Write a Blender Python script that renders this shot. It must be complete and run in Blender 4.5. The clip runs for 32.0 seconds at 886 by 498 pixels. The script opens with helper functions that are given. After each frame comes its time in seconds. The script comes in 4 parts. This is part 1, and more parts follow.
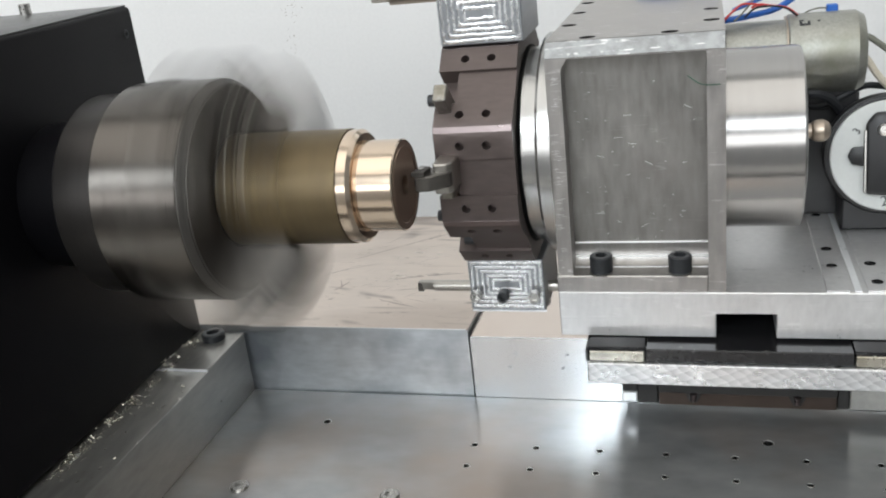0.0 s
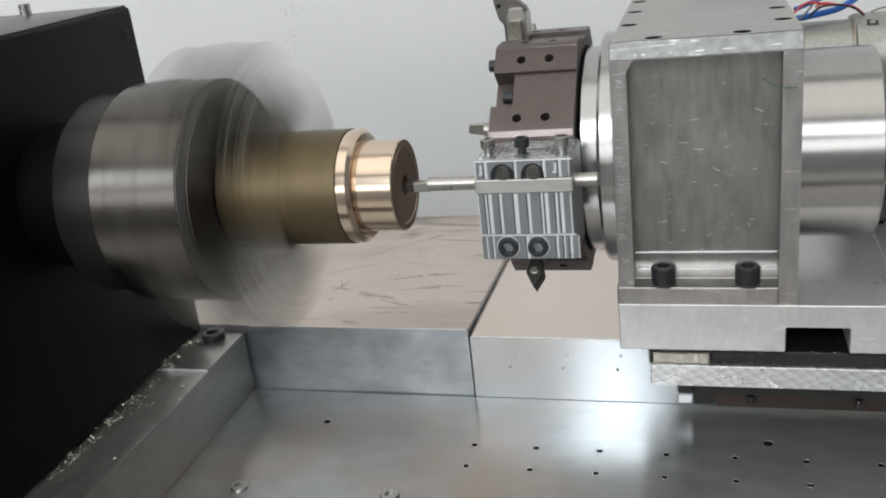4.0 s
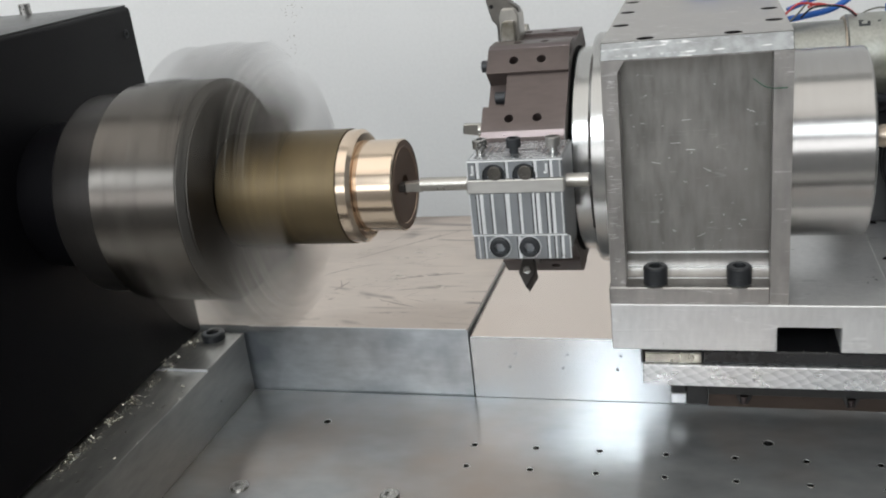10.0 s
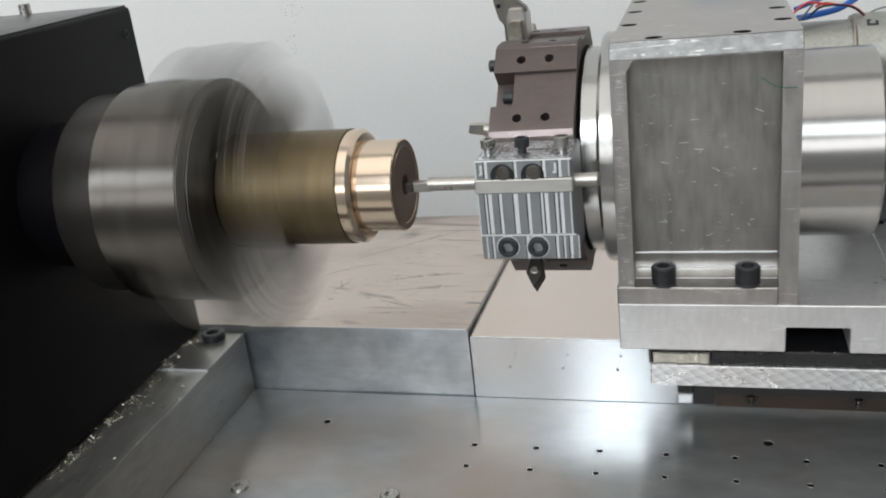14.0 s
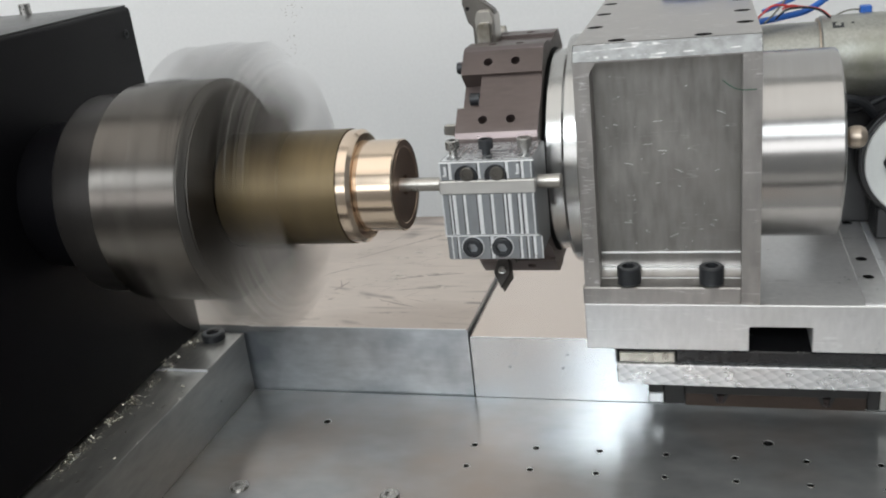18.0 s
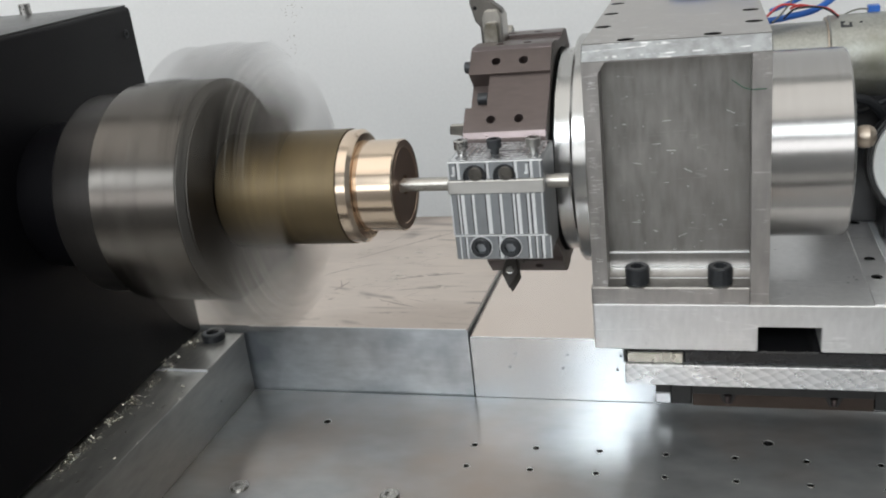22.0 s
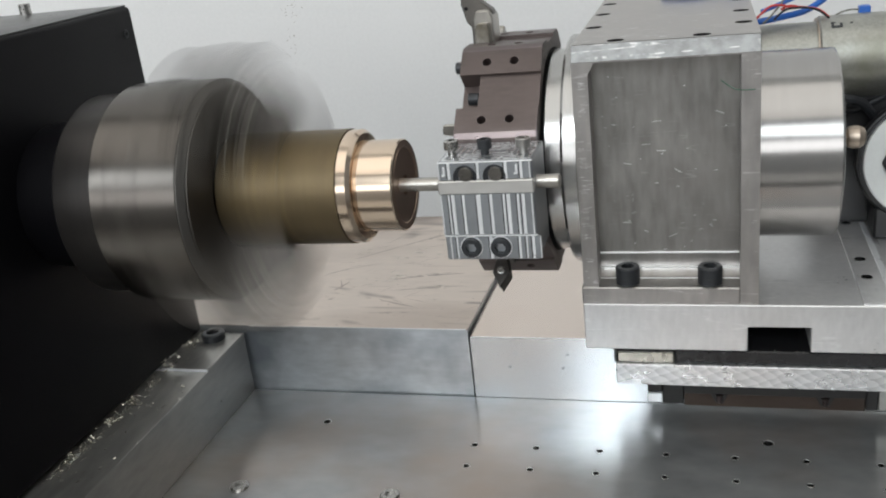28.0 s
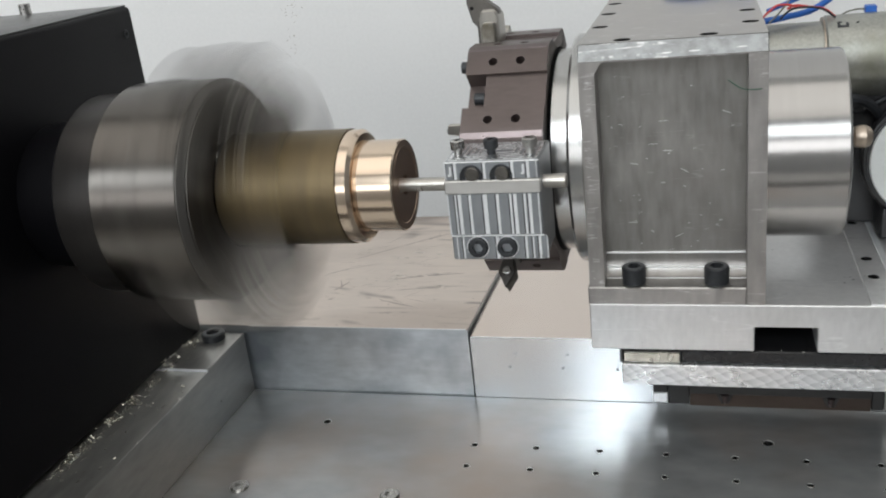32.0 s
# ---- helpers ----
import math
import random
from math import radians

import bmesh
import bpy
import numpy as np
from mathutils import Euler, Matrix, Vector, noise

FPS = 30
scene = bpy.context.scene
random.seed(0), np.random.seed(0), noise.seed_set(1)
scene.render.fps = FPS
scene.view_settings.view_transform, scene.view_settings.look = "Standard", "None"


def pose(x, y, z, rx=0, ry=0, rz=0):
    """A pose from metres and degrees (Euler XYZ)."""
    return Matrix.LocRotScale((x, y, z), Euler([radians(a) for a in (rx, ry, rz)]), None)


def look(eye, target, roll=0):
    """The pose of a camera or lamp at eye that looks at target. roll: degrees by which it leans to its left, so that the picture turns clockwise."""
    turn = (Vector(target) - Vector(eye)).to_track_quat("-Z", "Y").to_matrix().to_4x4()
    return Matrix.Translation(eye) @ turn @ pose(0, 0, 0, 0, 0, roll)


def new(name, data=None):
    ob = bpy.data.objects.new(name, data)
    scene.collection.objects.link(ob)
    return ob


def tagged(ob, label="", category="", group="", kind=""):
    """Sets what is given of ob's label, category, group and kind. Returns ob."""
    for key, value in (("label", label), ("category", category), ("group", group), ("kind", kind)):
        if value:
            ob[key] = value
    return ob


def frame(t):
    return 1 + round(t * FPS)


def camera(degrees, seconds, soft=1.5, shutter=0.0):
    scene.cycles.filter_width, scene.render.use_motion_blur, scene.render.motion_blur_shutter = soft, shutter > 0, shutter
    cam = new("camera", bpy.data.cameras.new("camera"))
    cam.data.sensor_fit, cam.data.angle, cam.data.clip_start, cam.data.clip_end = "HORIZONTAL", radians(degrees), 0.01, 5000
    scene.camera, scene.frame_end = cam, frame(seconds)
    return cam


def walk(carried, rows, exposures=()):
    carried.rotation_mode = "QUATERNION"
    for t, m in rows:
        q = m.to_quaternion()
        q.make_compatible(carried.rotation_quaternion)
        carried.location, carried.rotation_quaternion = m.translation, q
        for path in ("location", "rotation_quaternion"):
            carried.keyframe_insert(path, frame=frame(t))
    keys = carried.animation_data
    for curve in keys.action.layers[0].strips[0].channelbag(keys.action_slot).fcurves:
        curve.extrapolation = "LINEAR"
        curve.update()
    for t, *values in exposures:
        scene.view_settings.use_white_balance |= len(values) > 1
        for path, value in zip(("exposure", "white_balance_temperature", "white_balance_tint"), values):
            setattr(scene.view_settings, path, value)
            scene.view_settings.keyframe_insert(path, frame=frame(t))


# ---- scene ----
cam = camera(50.92, 32.0, soft=2.0, shutter=1.3)
EYE = Vector((0.0, 0.0, 0.2579))
AIM = Vector((-0.27446, 0.89427, -0.35348))
CAM_POSE = look(EYE, EYE + AIM, -6.696)
walk(cam, [(0.0, CAM_POSE), (32.0, CAM_POSE)],
     exposures=[(0.0, 1.28), (0.9, 1.28), (1.5, 1.1), (2.2, 0.98), (2.9, 0.97), (3.5, 1.01), (8.4, 1.03), (9.0, 1.03), (32.0, 1.03)])

# ---- light ----
world = bpy.data.worlds.new("world")
scene.world = world
world.use_nodes = True
sky = world.node_tree.nodes.new("ShaderNodeTexSky")
sky.sky_type, sky.sun_disc = "NISHITA", False
sky.sun_elevation, sky.sun_rotation = radians(40), radians(180)
world.node_tree.links.new(sky.outputs[0], world.node_tree.nodes["Background"].inputs[0])
world.node_tree.nodes["Background"].inputs[1].default_value = 0.1


def area_lamp(name, eye, target, sx, sy, watts, colour):
    data = bpy.data.lights.new(name, "AREA")
    data.shape, data.size, data.size_y, data.energy, data.color = "RECTANGLE", sx, sy, watts, colour
    ob = new(name, data)
    ob.matrix_world = look(eye, target)
    return ob


MM = 0.001
# windows behind the camera; the wide ceiling and low front panels are added fill
area_lamp("window_light", (-0.365, -2.35, 1.86), (-0.19, 0.40, 0.02), 0.25, 1.2, 14.0, (0.88, 0.95, 1.0))
# emitting panel added in place of light bounced off the ceiling
area_lamp("ceiling_bounce", (-0.4, -1.0, 2.9), (-0.4, -1.0, 0.0), 5.0, 2.8, 20, (1.0, 0.965, 0.915))
for x, wide, watts in ((-2.2, 1.6, 10.5), (-0.8, 0.56, 3.8), (0.55, 1.25, 6.5)):
    area_lamp("window_row_light", (x, -2.36, 1.72), (x * 0.3, 0.40, 0.6), wide, 0.85, watts, (0.88, 0.95, 1.0))
# fill panel added below the window row; the wall has no opening here
area_lamp("low_fill_light", (-0.9, -2.42, 0.76), (-0.9, 0.0, 0.76), 4.2, 0.66, 11, (0.97, 0.98, 1.0))

# ---- materials ----
def nodes_of(name):
    m = bpy.data.materials.new(name)
    m.use_nodes = True
    nt = m.node_tree
    return m, nt, nt.nodes["Principled BSDF"]


def metal(name, colour, rough=0.3, grain=(1, 1, 1), fine=600.0, bump=0.12, blotch=40.0, vary=0.12, metallic=1.0, spread=0.1, patch=None, patch_amount=0.0, aniso=0.0, spec=0.5, deep=0.0003, scratch=None, brushed=None):
    """Machined or painted surface: colour and gloss drift at two scales, and a fine directional relief."""
    m, nt, bsdf = nodes_of(name)
    n = nt.nodes.new
    tc = n("ShaderNodeTexCoord")
    mp = n("ShaderNodeMapping")
    mp.inputs["Scale"].default_value = grain
    nt.links.new(tc.outputs["Object"], mp.inputs["Vector"])
    n1 = n("ShaderNodeTexNoise")
    n1.inputs["Scale"].default_value, n1.inputs["Detail"].default_value = fine, 3
    nt.links.new(mp.outputs[0], n1.inputs["Vector"])
    n2 = n("ShaderNodeTexNoise")
    n2.inputs["Scale"].default_value, n2.inputs["Detail"].default_value, n2.inputs["Roughness"].default_value = blotch, 5, 0.6
    nt.links.new(tc.outputs["Object"], n2.inputs["Vector"])
    mix = n("ShaderNodeMix")
    mix.data_type = "RGBA"
    mix.inputs[6].default_value = (*[c * (1 - vary) for c in colour], 1)
    mix.inputs[7].default_value = (*[min(1, c * (1 + vary)) for c in colour], 1)
    avg = n("ShaderNodeMath")
    avg.operation = "ADD"
    half = n("ShaderNodeMath")
    half.operation = "MULTIPLY"
    half.inputs[1].default_value = 0.5
    nt.links.new(n1.outputs[0], avg.inputs[0])
    nt.links.new(n2.outputs[0], avg.inputs[1])
    nt.links.new(avg.outputs[0], half.inputs[0])
    rampf = n("ShaderNodeMapRange")
    rampf.inputs[1].default_value, rampf.inputs[2].default_value = 0.35, 0.65
    nt.links.new(half.outputs[0], rampf.inputs[0])
    nt.links.new(rampf.outputs[0], mix.inputs[0])
    out = mix.outputs[2]
    # patches of a second colour: stains, and on the bed plates painted reflections
    if patch:
        n3 = n("ShaderNodeTexNoise")
        n3.inputs["Scale"].default_value, n3.inputs["Detail"].default_value, n3.inputs["Roughness"].default_value = blotch * 0.6, 4, 0.52
        nt.links.new(mp.outputs[0] if aniso else tc.outputs["Object"], n3.inputs["Vector"])
        r3 = n("ShaderNodeMapRange")
        r3.inputs[1].default_value, r3.inputs[2].default_value = 0.48, 0.68
        r3.inputs[4].default_value = patch_amount
        nt.links.new(n3.outputs[0], r3.inputs[0])
        mx = n("ShaderNodeMix")
        mx.data_type = "RGBA"
        mx.inputs[7].default_value = (*patch, 1)
        nt.links.new(r3.outputs[0], mx.inputs[0])
        nt.links.new(out, mx.inputs[6])
        out = mx.outputs[2]
    if scratch:
        # thin wandering lines: scale, width, turn in degrees, colour, amount
        for k, (sc, wd, turn, col, amount) in enumerate(scratch):
            mp2 = n("ShaderNodeMapping")
            mp2.inputs["Rotation"].default_value = (0.4 * k, 0.3 * k, radians(turn))
            mp2.inputs["Location"].default_value = (0.3 + k, 0.7, 0.1 * k)
            mp2.inputs["Scale"].default_value = (0.05, 1, 1)
            nt.links.new(tc.outputs["Object"], mp2.inputs["Vector"])
            n4 = n("ShaderNodeTexNoise")
            n4.inputs["Scale"].default_value, n4.inputs["Detail"].default_value = sc, 0.4
            nt.links.new(mp2.outputs[0], n4.inputs["Vector"])
            off = n("ShaderNodeMath")
            off.operation = "SUBTRACT"
            off.inputs[1].default_value = 0.5
            nt.links.new(n4.outputs[0], off.inputs[0])
            ab = n("ShaderNodeMath")
            ab.operation = "ABSOLUTE"
            nt.links.new(off.outputs[0], ab.inputs[0])
            r4 = n("ShaderNodeMapRange")
            r4.inputs[2].default_value, r4.inputs[3].default_value, r4.inputs[4].default_value = wd, amount, 0.0
            nt.links.new(ab.outputs[0], r4.inputs[0])
            n5 = n("ShaderNodeTexNoise")
            n5.inputs["Scale"].default_value = sc * 0.9
            nt.links.new(tc.outputs["Object"], n5.inputs["Vector"])
            r5 = n("ShaderNodeMapRange")
            r5.inputs[1].default_value, r5.inputs[2].default_value = 0.52, 0.62
            nt.links.new(n5.outputs[0], r5.inputs[0])
            mul = n("ShaderNodeMath")
            mul.operation = "MULTIPLY"
            nt.links.new(r4.outputs[0], mul.inputs[0])
            nt.links.new(r5.outputs[0], mul.inputs[1])
            mx = n("ShaderNodeMix")
            mx.data_type = "RGBA"
            mx.inputs[7].default_value = (*col, 1)
            nt.links.new(mul.outputs[0], mx.inputs[0])
            nt.links.new(out, mx.inputs[6])
            out = mx.outputs[2]
    nt.links.new(out, bsdf.inputs["Base Color"])
    rr = n("ShaderNodeMapRange")
    rr.inputs[1].default_value, rr.inputs[2].default_value = 0.3, 0.7
    rr.inputs[3].default_value, rr.inputs[4].default_value = max(0.02, rough - spread), rough + spread
    nt.links.new(half.outputs[0], rr.inputs[0])
    nt.links.new(rr.outputs[0], bsdf.inputs["Roughness"])
    bsdf.inputs["Metallic"].default_value = metallic
    bsdf.inputs["Specular IOR Level"].default_value = spec
    bp = n("ShaderNodeBump")
    bp.inputs["Strength"].default_value, bp.inputs["Distance"].default_value = bump, deep
    nt.links.new(n1.outputs[0], bp.inputs["Height"])
    if bump > 0:
        nt.links.new(bp.outputs[0], bsdf.inputs["Normal"])
    if brushed:
        # glints smear across the brushing, along this way
        way = n("ShaderNodeCombineXYZ")
        for k in range(3):
            way.inputs[k].default_value = brushed[k]
        nt.links.new(way.outputs[0], bsdf.inputs["Tangent"])
        bsdf.inputs["Anisotropic"].default_value = 0.8
    return m


# tan clouds in the colour stand in for blurred reflections on the plate
ALU_BASE = metal("base_aluminium", (0.355, 0.36, 0.36), 0.22, (0.5, 1, 1), 90, 0.0, 13, 0.16, spread=0.06, metallic=0.66, brushed=(0, 1, 0), patch=(0.36, 0.29, 0.24), patch_amount=0.9)
# warm tint, here and on the mirror top, stands in for the reflected wall
ALU_LEFT = metal("scratched_aluminium", (0.70, 0.615, 0.545), 0.33, (0.25, 1, 1), 300, 0.06, 22, 0.06, spread=0.08, metallic=0.85, patch=(0.44, 0.365, 0.31), patch_amount=0.8, aniso=1, scratch=[(11, 0.006, 34, (0.2, 0.17, 0.15), 0.9), (8, 0.0045, -28, (0.22, 0.18, 0.16), 0.9), (17, 0.006, 62, (0.25, 0.2, 0.17), 0.8), (30, 0.009, 26, (0.22, 0.18, 0.16), 0.8), (24, 0.012, 12, (0.3, 0.25, 0.22), 0.6), (80, 0.012, -15, (0.3, 0.25, 0.21), 0.5)])
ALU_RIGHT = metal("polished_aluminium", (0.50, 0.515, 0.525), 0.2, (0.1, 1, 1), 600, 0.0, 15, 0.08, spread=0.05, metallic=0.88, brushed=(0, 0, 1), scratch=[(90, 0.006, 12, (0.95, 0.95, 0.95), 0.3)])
ALU_MIRROR = metal("mirror_aluminium", (0.82, 0.72, 0.645), 0.085, (0.1, 1, 1), 40, 0.012, 12, 0.04, spread=0.03, metallic=0.92, patch=(0.60, 0.48, 0.40), patch_amount=0.5)
ALU_BLOCK = metal("housing_aluminium", (0.415, 0.395, 0.377), 0.38, (1, 1, 0.3), 300, 0.06, 45, 0.14, spread=0.08, metallic=0.88, scratch=[(160, 0.014, 10, (0.95, 0.95, 0.95), 0.5), (260, 0.012, 80, (0.95, 0.95, 0.95), 0.35)])
ALU_POCKET = metal("dull_pocket_aluminium", (0.295, 0.283, 0.268), 0.37, (1, 1, 0.22), 300, 0.006, 26, 0.2, spread=0.08, metallic=0.85, patch=(0.225, 0.21, 0.2), patch_amount=0.8, scratch=[(240, 0.012, 80, (0.5, 0.49, 0.47), 0.3)])
ALU_SLIDE = metal("slide_aluminium", (0.69, 0.685, 0.68), 0.36, (1, 1, 0.4), 400, 0.06, 40, 0.08, metallic=0.75, scratch=[(150, 0.012, 40, (0.95, 0.95, 0.95), 0.45), (150, 0.01, -40, (0.3, 0.3, 0.3), 0.35), (220, 0.012, 80, (0.9, 0.9, 0.9), 0.35)])
ALU_SAW = metal("milled_edge_aluminium", (0.70, 0.70, 0.70), 0.3, (0.7, 1, 1.2), 190, 0.8, 90, 0.12, metallic=0.8, deep=0.0016)


def scalloped(m):
    """Slanted fish-scale facets left by a coarse cutter along x, over the metal made above."""
    nt = m.node_tree
    bsdf = nt.nodes["Principled BSDF"]
    n = nt.nodes.new

    def op(kind, a, b=None):
        q = n("ShaderNodeMath")
        q.operation = kind
        for i, v in enumerate((a, b)):
            if isinstance(v, float):
                q.inputs[i].default_value = v
            elif v is not None:
                nt.links.new(v, q.inputs[i])
        return q.outputs[0]

    tc, xyz, wob = n("ShaderNodeTexCoord"), n("ShaderNodeSeparateXYZ"), n("ShaderNodeTexNoise")
    wob.inputs["Scale"].default_value, wob.inputs["Detail"].default_value = 110, 3
    nt.links.new(tc.outputs["Object"], wob.inputs["Vector"])
    nt.links.new(tc.outputs["Object"], xyz.inputs[0])
    shift = op("MULTIPLY", op("SUBTRACT", wob.outputs[0], 0.5), 1.5)
    x, z = xyz.outputs[0], xyz.outputs[2]
    f1 = op("FRACT", op("ADD", op("ADD", op("MULTIPLY", x, 165.0), op("MULTIPLY", z, 215.0)), shift))
    f2 = op("FRACT", op("ADD", op("SUBTRACT", op("MULTIPLY", x, 110.0), op("MULTIPLY", z, 250.0)), shift))
    height = op("ADD", op("MULTIPLY", f1, 0.55), op("MULTIPLY", f2, 0.45))
    # each facet's light and dark side is painted into the base colour
    mx = n("ShaderNodeMix")
    mx.data_type = "RGBA"
    mx.inputs[6].default_value, mx.inputs[7].default_value = (0.36, 0.365, 0.37, 1), (0.70, 0.70, 0.70, 1)
    nt.links.new(op("POWER", height, 0.8), mx.inputs[0])
    nt.links.new(mx.outputs[2], bsdf.inputs["Base Color"])
    bp = n("ShaderNodeBump")
    bp.inputs["Strength"].default_value, bp.inputs["Distance"].default_value = 0.3, 0.0006
    nt.links.new(height, bp.inputs["Height"])
    nt.links.new(bp.outputs[0], bsdf.inputs["Normal"])
    return m


scalloped(ALU_SAW)
# dark flutes and bright ridges put the cutter marks' glints into the colour
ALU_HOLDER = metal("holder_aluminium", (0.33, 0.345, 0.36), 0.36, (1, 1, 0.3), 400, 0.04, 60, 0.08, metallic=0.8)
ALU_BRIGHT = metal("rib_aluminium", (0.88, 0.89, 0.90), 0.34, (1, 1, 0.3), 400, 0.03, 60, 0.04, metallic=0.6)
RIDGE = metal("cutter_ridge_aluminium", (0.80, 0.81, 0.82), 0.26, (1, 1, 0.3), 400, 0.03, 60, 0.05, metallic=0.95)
TURNED = metal("turned_aluminium", (0.385, 0.374, 0.362), 0.17, (1, 0.02, 0.02), 900, 0.02, 20, 0.05, spread=0.04, metallic=0.92)
STEEL_CHUCK = metal("ground_steel", (0.118, 0.108, 0.098), 0.23, (1, 0, 0), 700, 0.02, 30, 0.04, spread=0.03)
STEEL_DARK = metal("dark_chuck_face", (0.105, 0.097, 0.09), 0.5, (1, 1, 1), 500, 0.1, 30, 0.1)
# flange and key sockets carry the shade they lie in as a darker colour
FLANGE = metal("shaded_steel", (0.034, 0.031, 0.029), 0.36, (1, 0, 0), 500, 0.02, 30, 0.1, metallic=0.7)
ALU_SIDE = metal("oily_side_aluminium", (0.375, 0.365, 0.34), 0.34, (1, 0.3, 1), 300, 0.04, 22, 0.14, spread=0.08, metallic=0.85)
STEEL_JAW = metal("jaw_steel", (0.148, 0.138, 0.126), 0.4, (1, 1, 1), 500, 0.015, 60, 0.12)
STEEL_BAR = metal("ground_carbide", (0.43, 0.41, 0.375), 0.34, (1, 0.1, 0.1), 900, 0.08, 50, 0.06)
BRONZE = metal("turned_bronze", (0.70, 0.565, 0.44), 0.15, (1, 0, 0), 1100, 0.12, 30, 0.03, spread=0.03)
BRONZE_FACE = metal("faced_bronze", (0.42, 0.315, 0.245), 0.34, (0.05, 1, 1), 900, 0.1, 30, 0.06)
BRONZE_RAW = metal("cast_bronze_skin", (0.15, 0.112, 0.062), 0.42, (0.3, 1, 1), 700, 0.8, 330, 0.5, metallic=0.75, patch=(0.035, 0.028, 0.02), patch_amount=0.85, aniso=1, scratch=[(420, 0.03, 90, (0.5, 0.36, 0.13), 0.7), (300, 0.03, 4, (0.46, 0.36, 0.15), 0.6)])
BROWN = metal("brown_anodised_steel", (0.105, 0.083, 0.077), 0.42, (0.3, 1, 1), 500, 0.05, 30, 0.12, metallic=0.55)
BROWN_EDGE = metal("pale_brown_metal", (0.165, 0.135, 0.132), 0.34, (0.3, 1, 1), 500, 0.04, 30, 0.1)
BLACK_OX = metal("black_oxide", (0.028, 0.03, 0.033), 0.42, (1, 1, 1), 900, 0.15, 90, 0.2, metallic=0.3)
BLACK_BOX = metal("black_enamel", (0.0035, 0.0033, 0.0042), 0.42, (1, 1, 1), 900, 0.03, 20, 0.15, metallic=0.0, spec=0.14)
BLACK_PLAST = metal("black_plastic", (0.012, 0.012, 0.013), 0.4, (1, 1, 1), 700, 0.1, 40, 0.2, metallic=0.0)
# near-black colour that paints the shade in holes, slots and gaps
DEEP = metal("hole_shade", (0.007, 0.007, 0.007), 0.6, (1, 1, 1), 600, 0.02, 40, 0.2, metallic=0.0, spec=0.1)
SCREW = metal("bright_screw_steel", (0.42, 0.41, 0.39), 0.3, (1, 1, 1), 900, 0.02, 80, 0.12)
ZINC = metal("zinc_motor_can", (0.33, 0.33, 0.30), 0.4, (1, 1, 1), 700, 0.06, 45, 0.16, metallic=0.7, patch=(0.17, 0.165, 0.12), patch_amount=0.75)
BRASS = metal("tarnished_brass", (0.42, 0.355, 0.29), 0.38, (1, 1, 1), 700, 0.1, 80, 0.15)
WHITE_DISC = metal("white_enamel", (0.55, 0.565, 0.55), 0.4, (1, 1, 1), 700, 0.03, 30, 0.04, metallic=0.0)
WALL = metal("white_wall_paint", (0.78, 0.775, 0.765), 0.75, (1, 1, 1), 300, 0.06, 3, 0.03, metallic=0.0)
ROOM = metal("left_wall_tone", (0.68, 0.69, 0.69), 0.75, (1, 1, 1), 300, 0.06, 1.2, 0.25, metallic=0.0)
CEIL = metal("ceiling_paint", (0.8, 0.79, 0.77), 0.8, (1, 1, 1), 200, 0.05, 3, 0.03, metallic=0.0)
# blue tone and dark clouds paint the room's reflection into the block front
ALU_FACE = metal("reflection_toned_aluminium", (0.56, 0.59, 0.61), 0.3, (0.3, 1, 1), 300, 0.0, 30, 0.14, spread=0.015, metallic=0.7, patch=(0.25, 0.275, 0.305), patch_amount=0.95)
BENCH = metal("dark_bench_top", (0.045, 0.04, 0.036), 0.6, (1, 1, 1), 200, 0.1, 8, 0.15, metallic=0.0, spec=0.2)
RUBBER = metal("black_hose", (0.012, 0.013, 0.015), 0.5, (1, 1, 1), 500, 0.2, 70, 0.3, metallic=0.0, spec=0.3)
BLUE = metal("blue_wire", (0.02, 0.11, 0.42), 0.4, (1, 1, 1), 600, 0.05, 60, 0.1, metallic=0.0)
RED = metal("red_wire", (0.5, 0.04, 0.035), 0.4, (1, 1, 1), 600, 0.05, 60, 0.1, metallic=0.0)
GREEN = metal("green_wire", (0.05, 0.12, 0.08), 0.5, (1, 1, 1), 600, 0.05, 60, 0.1, metallic=0.0)
GREY_CABLE = metal("grey_cable", (0.16, 0.16, 0.13), 0.5, (1, 1, 1), 600, 0.05, 60, 0.15, metallic=0.0)
CHIP = metal("bronze_chip", (0.80, 0.77, 0.68), 0.25, (1, 1, 1), 900, 0.1, 200, 0.2)
APRON = metal("dark_brown_apron", (0.05, 0.035, 0.027), 0.42, (0.3, 1, 1), 500, 0.04, 30, 0.12, metallic=0.6)
SCUFFED = metal("scuffed_chamfer_aluminium", (0.31, 0.32, 0.325), 0.42, (1, 1, 1), 260, 0.25, 130, 0.2, spread=0.1, metallic=0.8, scratch=[(200, 0.03, 90, (0.95, 0.95, 0.95), 0.8), (320, 0.03, 40, (0.42, 0.44, 0.46), 0.7)])
GREY_PLAST = metal("dark_grey_plastic", (0.016, 0.015, 0.014), 0.5, (1, 1, 1), 700, 0.1, 60, 0.3, metallic=0.0)
STEEL_EDGE = metal("chuck_edge_steel", (0.12, 0.112, 0.104), 0.45, (1, 0, 0), 700, 0.02, 30, 0.06)
GLOSS_BLACK = metal("oily_black_cover", (0.011, 0.011, 0.012), 0.2, (1, 1, 1), 300, 0.08, 60, 0.3, spread=0.1, metallic=0.0, spec=0.4)
STEEL_WORN = metal("worn_steel", (0.36, 0.35, 0.325), 0.4, (1, 1, 1), 500, 0.2, 120, 0.25, patch=(0.16, 0.14, 0.1), patch_amount=0.8)
